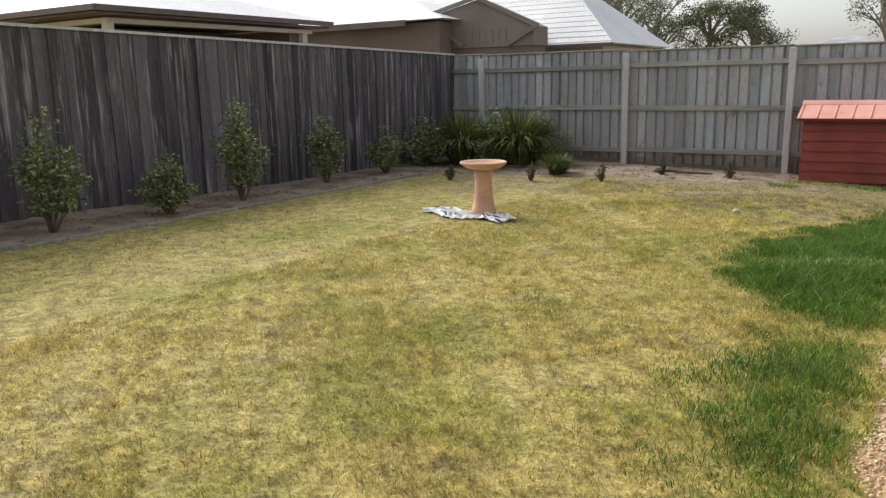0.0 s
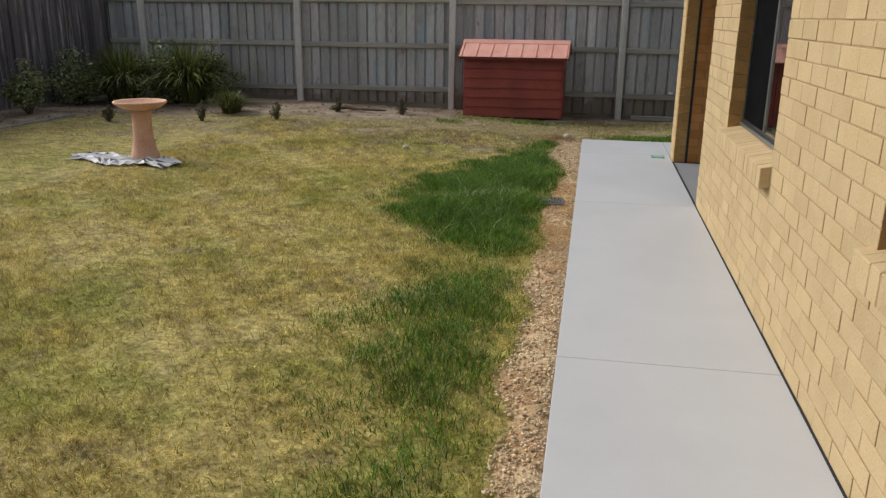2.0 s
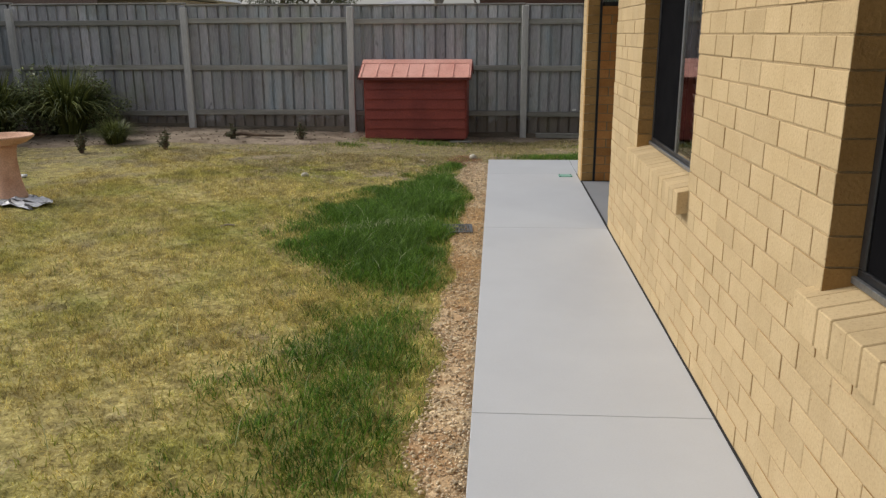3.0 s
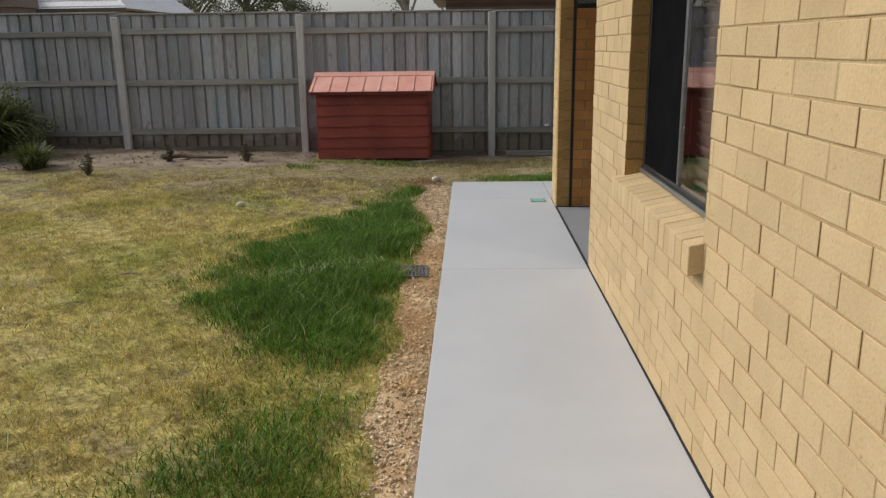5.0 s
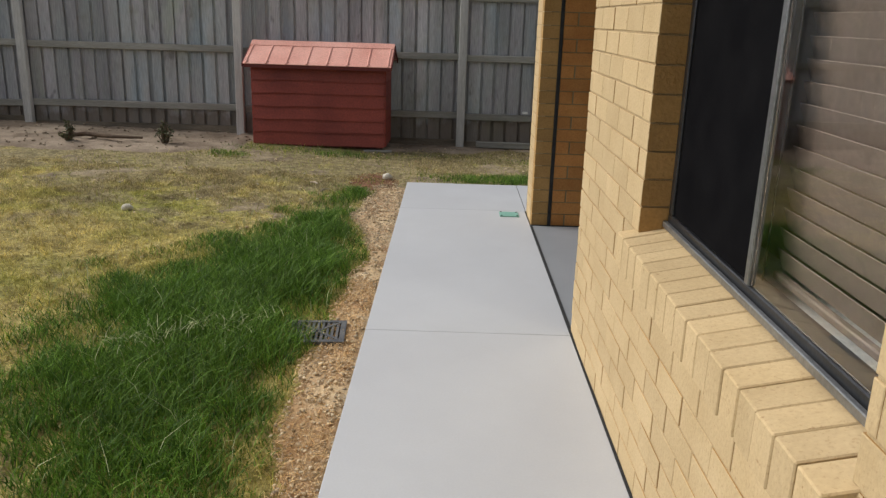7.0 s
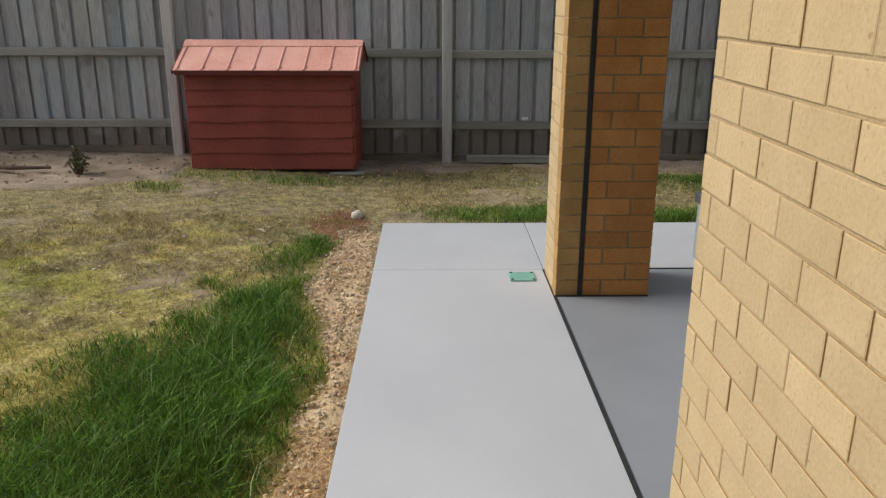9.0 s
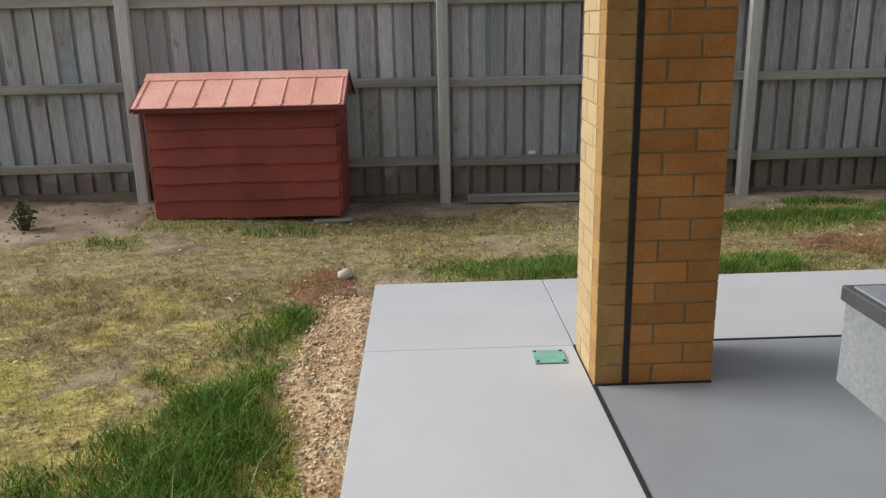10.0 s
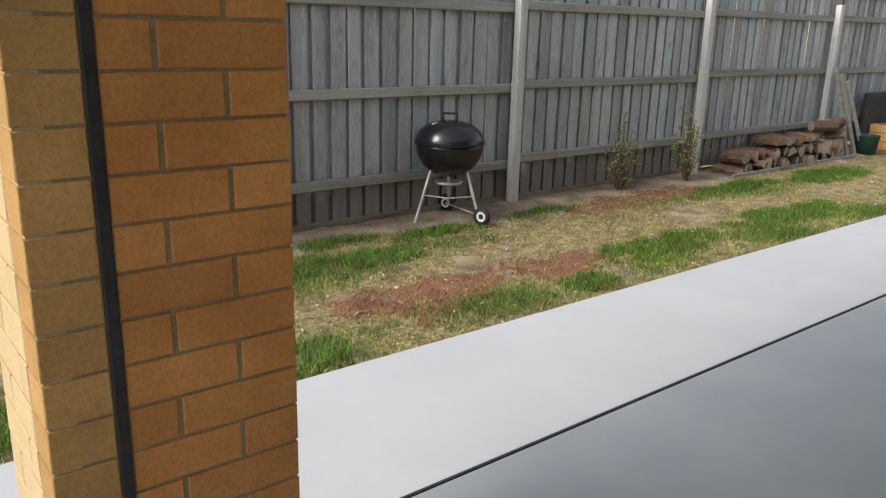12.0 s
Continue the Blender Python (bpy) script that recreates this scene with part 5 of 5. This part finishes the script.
def build_kettle_barbecue():
    b = thing("kettle_barbecue", (3.67, 5.45, -0.024), -40, "black enamel kettle barbecue on wheeled tripod legs by the fence", "barbecue")
    b.scale = (0.94, 0.94, 0.94)
    R = 0.285
    part("bowl", lathe([(0, 0.375), (0.06, 0.378), (0.15, 0.41), (0.22, 0.465), (0.265, 0.54), (R, 0.625), (R, 0.655), (R - 0.012, 0.655), (0, 0.60)], 40), M_ENAMEL, b, smooth=True)
    lid = part("lid", lathe([(R + 0.006, 0.652), (R + 0.010, 0.668), (R, 0.70), (0.255, 0.755), (0.19, 0.805), (0.10, 0.832), (0, 0.838)], 40), M_ENAMEL, b, smooth=True)
    part("lid_rim", lathe([(R + 0.004, 0.650), (R + 0.013, 0.652), (R + 0.013, 0.663), (R + 0.004, 0.665)], 40), M_ENAMEL, lid)
    part("lid_handle", tube([(-0.055, 0, 0.82), (-0.058, 0, 0.895), (0.058, 0, 0.895), (0.055, 0, 0.82)], 0.011, 8), M_RUBBER, lid, "black handle")
    part("vent", lathe([(0, 0.008), (0.035, 0.007), (0.038, 0)], 20), M_STEEL, lid).matrix_basis = pose(-0.13, -0.06, 0.806, -14, -26, 0)
    legs = (((-0.15, -0.10, 0.43), (-0.27, -0.19, 0.0)), ((0.15, -0.10, 0.43), (0.255, -0.19, 0.075)), ((0.0, 0.16, 0.42), (0.0, 0.27, 0.075)))
    for a, c in legs:
        part("leg", tube([a, c], 0.0125, 10), M_STEEL, b)
    part("leg_brace", tube([(-0.205, -0.14, 0.23), (0.0, -0.17, 0.215), (0.20, -0.14, 0.23)], 0.006, 6), M_STEEL, b)
    part("axle", tube([(0.29, -0.20, 0.075), (-0.03, 0.30, 0.075)], 0.007, 6), M_STEEL, b)
    part("ash_catcher", lathe([(0, 0.30), (0.10, 0.305), (0.12, 0.325), (0.10, 0.33), (0, 0.322)], 28), M_STEEL, b, smooth=True)
    part("vent_shaft", tube([(0, 0, 0.32), (0, 0, 0.385)], 0.015, 8), M_STEEL, b)
    for x, y in ((0.285, -0.205), (-0.02, 0.305)):
        m = pose(x, y, 0.077, 90, 0, -32)
        w = part("wheel", lathe([(0.036, -0.018), (0.074, -0.016), (0.077, 0), (0.074, 0.016), (0.036, 0.018)], 24), M_RUBBER, b, smooth=True)
        w.matrix_basis = m
        part("hub", lathe([(0, -0.017), (0.024, -0.017), (0.024, 0.017), (0, 0.017)], 20), M_RUBBER, w)
        part("rim", lathe([(0.023, -0.017), (0.026, -0.021), (0.042, -0.020), (0.044, -0.016), (0.044, 0.016), (0.042, 0.020), (0.026, 0.021), (0.023, 0.017)], 24), M_WHITEP, w, "white wheel rim")


build_kettle_barbecue()


def log_mesh(seed, r, length, ring=9):
    rng = random.Random(seed)
    bm = bmesh.new()
    half = rng.random() < 0.45
    angs = [2 * math.pi * i / ring for i in range(ring)]
    prof = []
    for a in angs:
        rr = r * rng.uniform(0.85, 1.12)
        x, z = rr * math.cos(a), rr * math.sin(a)
        if half and z < -0.2 * r:
            z = -0.2 * r
        prof.append((x, z))
    a = [bm.verts.new((x, -length / 2 + rng.uniform(-0.01, 0.01), z)) for x, z in prof]
    b = [bm.verts.new((x * 0.95, length / 2, z * 0.95)) for x, z in prof]
    f0 = bm.faces.new(a)
    f1 = bm.faces.new(b[::-1])
    f0.material_index = f1.material_index = 1
    for i in range(ring):
        bm.faces.new((a[i], b[i], b[(i + 1) % ring], a[(i + 1) % ring]))
    bmesh.ops.recalc_face_normals(bm, faces=bm.faces)
    return mesh_from(bm, "log", [M_BARK, M_CUT])


def build_wood_pile():
    kinds = [log_mesh(i, 0.075, 0.34) for i in range(10)]
    rng = random.Random(77)
    g = -0.04
    first = True
    for row in range(3):
        x = 7.62 + row * 0.09
        end = 10.05
        while x < end:
            if row == 2 and (x < 8.4 or rng.random() < 0.35):
                x += 0.16
                continue
            lg = new("firewood_log", kinds[rng.randrange(10)])
            s = rng.uniform(0.8, 1.2)
            lg.matrix_basis = pose(x, 5.46 + rng.uniform(-0.05, 0.03), g + 0.068 + row * 0.118 + rng.uniform(-0.006, 0.006), rng.uniform(-4, 4), rng.uniform(0, 360) if row < 2 else rng.uniform(-25, 25), rng.uniform(-14, 14)) @ Matrix.Scale(s, 4)
            tagged(lg, "split firewood log with red-brown bark in a low pile", "log", "firewood pile")
            x += 0.15
    for x, z, r in ((10.0, 0.40, 18), (9.75, 0.38, -12)):
        lg = new("firewood_log", kinds[2])
        lg.matrix_basis = pose(x, 5.45, z, 0, 15, r + 70)
        tagged(lg, "split firewood log on top of the pile", "log", "firewood pile")
    e = thing("timber_edging", (7.45, 5.24, g), 0, "low weathered timber edging in front of the firewood", "edging")
    part("board", boxes((0, 0, -0.02, 2.9, 0.025, 0.05), bevel=0.004), M_RAIL, e)
    # planks leaning on the post
    for i, (dx, lean) in enumerate(((0.14, 14), (0.27, 19), (0.42, 24))):
        p = thing("leaning_plank", (10.15 + dx * 1.3, 5.36 - 0.02 * i, g), 0, "grey timber plank leaning against the fence post", "plank", "leaning planks")
        bm = boxes((-0.035, -0.011, 0, 0.035, 0.011, 1.18 - 0.06 * i), bevel=0.003)
        b = part("board", bm, M_RAIL, p)
        b.matrix_basis = pose(0, 0, 0, -9, -lean, 0)
    c = thing("timber_crate", (11.25, 5.15, g), -6, "yellow pine timber crate beside the firewood", "crate")
    for i in range(3):
        part("slat", boxes((0.0, 0.0, 0.02 + i * 0.115, 0.62, 0.02, 0.125 + i * 0.115), bevel=0.003), M_PINE, c)
        part("slat", boxes((0.0, 0.38, 0.02 + i * 0.115, 0.62, 0.40, 0.125 + i * 0.115), bevel=0.003), M_PINE, c)
        part("end_slat", boxes((0.002, 0.021, 0.02 + i * 0.115, 0.02, 0.379, 0.125 + i * 0.115), bevel=0.003), M_PINE, c)
    part("floor_board", boxes((0.02, 0.02, 0.0, 0.60, 0.38, 0.02)), M_PINE, c)
    t = thing("green_tub", (10.72, 5.32, g), 0, "dark green plastic tub beside the firewood", "tub")
    part("tub_body", lathe([(0, 0.0), (0.13, 0.0), (0.16, 0.26), (0.165, 0.265), (0.15, 0.26), (0.12, 0.02), (0, 0.02)], 24), surface("dark_green_plastic", (0.012, 0.05, 0.035), (0.02, 0.075, 0.055), 6, 80, 0.5, 0.1), t, smooth=True)
    # unidentified dark shape at the fence, built as a plain black block
    h = thing("dark_block", (11.15, 5.62, g), 0, "low plain black block against the fence", "cover")
    bm = boxes((0, -0.06, 0.0, 1.5, 0.02, 0.78), bevel=0.02)
    part("block_body", bm, M_DARKPLASTIC, h)


build_wood_pile()


def build_small_litter():
    rng = random.Random(5)
    spots = [(-1.16, 3.66, 0.045), (-2.85, 1.95, 0.035), (-2.2, 3.05, 0.022), (-1.75, 2.6, 0.02), (-3.1, 0.15, 0.02), (-2.5, 2.4, 0.018), (-4.6, 2.2, 0.02), (-4.4, 3.0, 0.018), (-2.35, 0.9, 0.016), (-1.95, 1.35, 0.02), (-3.6, 3.6, 0.018), (-1.45, 3.35, 0.02), (-5.95, -2.1, 0.02), (1.7, 4.35, 0.018), (2.3, 4.5, 0.02), (3.3, 3.75, 0.02), (-1.32, 3.05, 0.02), (-3.25, 2.8, 0.02), (-4.1, 1.2, 0.015), (-1.9, 3.6, 0.018)]
    for x, y, r in spots:
        bm = bmesh.new()
        r *= 1.0 if r > 0.03 else 0.62
        bmesh.ops.create_icosphere(bm, subdivisions=2, radius=r)
        for v in bm.verts:
            v.co *= 1 + 0.42 * noise.noise(v.co * (1.1 / r) + Vector((x * 3, y * 3, 0)))
            v.co.z *= 0.75
        s = part("stone", bm, M_ROCK, smooth=True)
        s.location = (x, y, float(ground_z(x, y)) + r * 0.5)
        tagged(s, "small pale stone lying on the dry lawn", "stone", "stones on the lawn")
    for x, y, a in ((-2.9, -0.35, 20), (-1.75, 3.2, -40), (-1.62, 2.95, 60), (1.9, 4.0, 15), (9.0, 4.4, 30), (9.3, 4.3, -20)):
        bm = bmesh.new()
        tube([(-0.05, 0, 0), (0, 0.012, 0.006), (0.055, -0.006, 0.002)], [0.006, 0.008, 0.005], 6, bm)
        s = part("bark_chip", bm, M_CUT)
        s.matrix_basis = pose(x, y, float(ground_z(x, y)) + 0.014, 0, 0, a)
        tagged(s, "pale curled bark chip on the lawn", "bark chip", "bark chips on the lawn")
    b = thing("loose_board", (0.05, 5.58, 0.0), -2, "pale weathered board lying along the fence foot", "board")
    part("board", boxes((-0.35, -0.03, -0.01, 0.95, 0.03, 0.055), bevel=0.005), M_RAIL, b)
    tagged(part("paper_scrap", boxes((0.22, 5.672, 0.372, 0.28, 5.69, 0.40), bevel=0.005), M_WHITEP), "small white scrap caught on the fence rail", "scrap")
    e = thing("bed_edging", label="low weathered timber edging of the garden bed", category="edging")
    y = 2.9
    while y > -6:
        x = BEDX + 0.03
        z = float(ground_z(x, y - 0.6))
        part("edging_board", boxes((x - 0.012, y - 1.2, z - 0.02, x + 0.012, y - 0.01, z + 0.03), bevel=0.004), M_RAIL, e)
        y -= 1.2
    z = float(ground_z(-4.2, 4.75))
    br = part("fallen_branch", tube([(-4.62, 4.70, z + 0.05), (-4.4, 4.78, z + 0.07), (-4.1, 4.72, z + 0.055), (-3.82, 4.80, z + 0.04)], [0.022, 0.028, 0.02, 0.012], 8), M_TWIG)
    tagged(br, "short brown branch lying in the dug garden bed", "branch")
    tagged(part("paper_scrap", boxes((-5.68, 1.42, float(ground_z(-5.6, 1.5)) + 0.005, -5.56, 1.50, float(ground_z(-5.6, 1.5)) + 0.03), bevel=0.008), M_WHITEP), "crumpled white scrap on the lawn by the bird bath", "scrap")


build_small_litter()


# ---- neighbouring houses and far trees ----
def prism_roof(name, x0, y0, x1, y1, z, rise, along, material, parent, hip=0.5, over=0.4):
    """A hip roof; along: the ridge's axis; hip: how far the ridge is drawn in, as a share of half the width."""
    bm = bmesh.new()
    x0, y0, x1, y1 = x0 - over, y0 - over, x1 + over, y1 + over
    a = [bm.verts.new(p) for p in ((x0, y0, z), (x1, y0, z), (x1, y1, z), (x0, y1, z))]
    cx, cy = (x0 + x1) / 2, (y0 + y1) / 2
    if along == "x":
        d = (y1 - y0) / 2 * hip
        r = [bm.verts.new((x0 + d, cy, z + rise)), bm.verts.new((x1 - d, cy, z + rise))]
        qs = ((a[0], a[1], r[1], r[0]), (a[1], a[2], r[1]), (a[2], a[3], r[0], r[1]), (a[3], a[0], r[0]))
    else:
        d = (x1 - x0) / 2 * hip
        r = [bm.verts.new((cx, y0 + d, z + rise)), bm.verts.new((cx, y1 - d, z + rise))]
        qs = ((a[0], a[1], r[0]), (a[1], a[2], r[1], r[0]), (a[2], a[3], r[1]), (a[3], a[0], r[0], r[1]))
    for q in qs:
        bm.faces.new(q)
    bm.faces.new(a[::-1])
    bmesh.ops.recalc_face_normals(bm, faces=bm.faces)
    return part(name, bm, material, parent)


def roof_courses(parent, x0, x1, y, z, run, rise, n, material):
    """Tile courses of a slope that faces south, as thin lapped battens."""
    for i in range(n):
        t = i / n
        inset = run * t
        xa, xb = x0 + inset, x1 - inset
        if xb - xa < 0.3:
            break
        part("roof_course", boxes((xa, y + run * t, z + rise * t + 0.002, xb, y + run * t + 0.10, z + rise * t + 0.055)), material, parent)


def build_neighbours():
    # west: house with a covered patio under a pale metal roof
    h = thing("west_house", label="neighbouring house with pale metal roof and covered patio", category="house")
    part("wall", boxes((-20.0, 1.6, -0.1, -12.8, 4.7, 2.45)), M_RENDER_BROWN, h)
    part("patio_floor", boxes((-20.0, 0.35, -0.1, -11.2, 1.55, 0.0)), M_SLAB, h)
    r = prism_roof("roof", -20.0, 0.55, -11.4, 4.85, 2.62, 0.8, "x", M_WHITEROOF, h, 1.0, 0.35)
    part("fascia", boxes((-11.06, 0.215, 2.535, -11.02, 5.2, 2.617), (-20.3, 0.17, 2.535, -11.02, 0.21, 2.617)), M_BROWNTRIM, h)
    part("beam", boxes((-11.42, 0.55, 2.40, -11.30, 4.9, 2.47), (-20.0, 0.55, 2.40, -11.43, 0.67, 2.47)), M_CREAMTRIM, h)
    for x, y in ((-11.36, 0.61), (-11.36, 4.7), (-15.8, 0.61)):
        part("post", boxes((x - 0.06, y - 0.06, -0.05, x + 0.06, y + 0.06, 2.399)), M_CREAMTRIM, h)
    part("patio_ceiling", boxes((-20.0, 0.25, 2.50, -11.1, 5.15, 2.532)), M_RENDER_BROWN, h)
    part("return_wall", boxes((-12.8, 4.45, -0.1, -11.46, 4.69, 2.45)), M_RENDER_BROWN, h)
    part("window", boxes((-12.79, 3.0, 0.9, -12.75, 4.6, 2.0)), M_ALU, h)
    s = thing("garden_shed", label="small grey metal shed roof beyond the west fence", category="shed")
    part("wall", boxes((-10.9, 3.2, -0.1, -9.9, 4.5, 1.95)), M_CLAD, s)
    part("roof", boxes((-11.0, 3.1, 1.955, -9.8, 4.6, 2.02), bevel=0.01), M_TILE, s)
    # north-west: brown rendered house with a clad gable
    b = thing("brown_house", label="brown rendered house with a grey-brown clad gable", category="house")
    part("wall", boxes((-19.0, 10.4, -0.1, -12.0, 16.0, 2.95)), M_RENDER_BROWN, b)
    bm = bmesh.new()
    # gable that looks south-east
    gx0, gx1, gy = -12.75, -9.7, 11.0
    px = gx0 + 1.5
    pr = ((gx0, 2.3), (gx1, 2.3), (gx1, 2.75), (px, 3.45), (gx0, 3.1))
    f = [bm.verts.new((x, gy, z)) for x, z in pr]
    k = [bm.verts.new((x, gy + 0.8, z)) for x, z in pr]
    bm.faces.new(f); bm.faces.new(k[::-1])
    for i in range(5):
        bm.faces.new((f[i], f[(i + 1) % 5], k[(i + 1) % 5], k[i]))
    bmesh.ops.recalc_face_normals(bm, faces=bm.faces)
    part("gable", bm, M_CLAD, b, "grey-brown clad gable")
    part("lower_wall", boxes((gx0 + 0.05, gy + 0.05, -0.1, gx1 - 0.05, gy + 0.75, 2.299)), M_RENDER_BROWN, b)
    for (xa, za), (xb, zb) in (((gx0 - 0.1, 3.12), (px, 3.50)), ((px, 3.50), (gx1 + 0.15, 2.76)), ((gx0 - 0.1, 3.12), (gx0 + 1.1, 2.35)), ((gx1 + 0.15, 2.76), (gx1 - 0.7, 2.32))):
        part("barge_board", tube([(xa, gy - 0.06, za), (xb, gy - 0.06, zb)], 0.06, 4), M_CLAD, b)
    for i in range(12):
        x = gx0 + 0.2 + i * 0.19
        part("batten", boxes((x, gy - 0.014, 2.36, x + 0.02, gy - 0.001, 2.72)), M_CLAD, b)
    prism_roof("roof", -19.0, 10.4, -12.0, 16.0, 3.0, 0.9, "x", M_WHITEROOF, b, 1.0, 0.3)
    part("fascia", boxes((-19.3, 10.06, 2.86, -12.8, 10.1, 3.01)), M_BROWNTRIM, b)
    # north: white roofed house
    c = thing("white_roof_house", label="house with a broad pale metal hip roof", category="house")
    part("wall", boxes((-20.0, 15.5, -0.1, -9.7, 20.0, 2.42)), M_CREAMTRIM, c)
    prism_roof("roof", -20.0, 15.5, -9.7, 20.0, 2.45, 2.3, "x", M_WHITEROOF, c, 1.0, 0.5)
    roof_courses(c, -20.4, -9.3, 15.05, 2.46, 2.65, 2.2, 14, M_WHITEROOF)
    part("gutter", boxes((-20.5, 14.94, 2.36, -9.2, 14.99, 2.46)), M_BROWNTRIM, c)
    part("chimney", boxes((-12.6, 17.4, 3.9, -12.0, 18.0, 5.6)), M_DARKBRICK, c)
    # far north house roof
    d = thing("tiled_roof_house", label="distant house with a grey tiled roof", category="house")
    part("wall", boxes((-9.0, 38.0, -0.1, -3.0, 46.0, 2.5)), M_CREAMTRIM, d)
    prism_roof("roof", -9.0, 38.0, -3.0, 46.0, 2.55, 0.95, "x", M_TILE, d, 0.75, 0.5)
    # north-east: dark brick house with grey tiles
    e = thing("dark_brick_house", label="dark brown brick house with grey roof tiles", category="house")
    part("wall", boxes((-1.3, 13.6, -0.1, 9.0, 22.0, 2.52)), M_DARKBRICK, e)
    for i in range(6):
        part("brick_course", boxes((-1.305, 13.592, 1.62 + i * 0.15, 9.0, 13.602, 1.68 + i * 0.15)), M_BROWNTRIM, e)
    prism_roof("roof", -1.3, 13.6, 9.0, 22.0, 2.68, 1.9, "x", M_TILE, e, 1.0, 0.5)
    roof_courses(e, -1.7, 9.4, 13.15, 2.70, 4.4, 1.9, 12, M_TILE)
    part("fascia", boxes((-1.82, 13.05, 2.54, 9.5, 13.09, 2.69)), M_BROWNTRIM, e)
    # east: plain house beyond the far end
    f2 = thing("east_house", label="plain neighbouring house beyond the yard's end", category="house")
    part("wall", boxes((16.0, -4.0, -0.1, 22.0, 12.0, 2.5)), M_CREAMTRIM, f2)
    prism_roof("roof", 16.0, -4.0, 22.0, 12.0, 2.52, 1.4, "y", M_TILE, f2, 1.0, 0.5)


build_neighbours()


def gum_tree(at, height, crown, seed, n=2600, dark=False):
    t = thing("gum_tree", (*at, -0.05), 0, "tall gum tree with an open uneven crown beyond the houses", "tree", "gum trees on the skyline")
    rng = np.random.default_rng(seed)
    pr = random.Random(seed)
    bm = bmesh.new()
    tube([(0, 0, 0), (pr.uniform(-.3, .3), 0, height * 0.35), (pr.uniform(-.5, .5), 0, height * 0.62), (pr.uniform(-.5, .5), 0, height * 0.9)], [0.26, 0.2, 0.13, 0.04], 8, bm)
    ends = []
    for i in range(15):
        a = i * 2.4 + pr.random()
        z0 = height * pr.uniform(0.35, 0.75)
        r = crown * pr.uniform(0.45, 1.0)
        z1 = min(height, z0 + height * pr.uniform(0.12, 0.32))
        e = (r * math.cos(a), r * math.sin(a), z1)
        tube([(0, 0, z0), (e[0] * 0.5, e[1] * 0.5, z0 + (z1 - z0) * 0.65), e], [0.08, 0.05, 0.02], 5, bm)
        ends.append(e)
        for _ in range(2):
            b = (e[0] * 0.6 + pr.uniform(-1, 1) * crown * 0.4, e[1] * 0.6 + pr.uniform(-1, 1) * crown * 0.4, z1 + pr.uniform(-0.08, 0.1) * height)
            tube([(e[0] * 0.5, e[1] * 0.5, z0 + (z1 - z0) * 0.65), b], [0.04, 0.015], 4, bm)
            ends.append(b)
    part("trunk", bm, M_GUMBARK, t)
    ends = np.array(ends)
    k = rng.integers(0, len(ends), n)
    p = ends[k] + rng.normal(0, 1, (n, 3)) * np.array([crown * 0.13, crown * 0.13, height * 0.035])
    leaf_cloud("crown", p, 0.115, M_GUM, t, seed, aspect=2.0)


for i, (x, y, h, c, n) in enumerate(((-16.8, 36, 6.8, 2.6, 3600), (-14.0, 34, 5.6, 1.8, 3000), (-11.5, 34, 4.7, 1.6, 3600), (-9.4, 34, 4.9, 1.6, 3600), (-3.7, 34, 7.4, 1.7, 2600), (-20, 40, 8.0, 3.2, 3600), (-1.6, 36, 6.2, 1.6, 2600))):
    gum_tree((x, y), h, c, 90 + i, int(n * 1.8))

# ---- single bricks ----
for me, m in facade_near:
    ob = new("brick", me)
    ob.parent = facade
    ob.matrix_basis = m
for me, m in pier_items:
    ob = new("brick", me)
    ob.parent = pier
    ob.matrix_basis = m
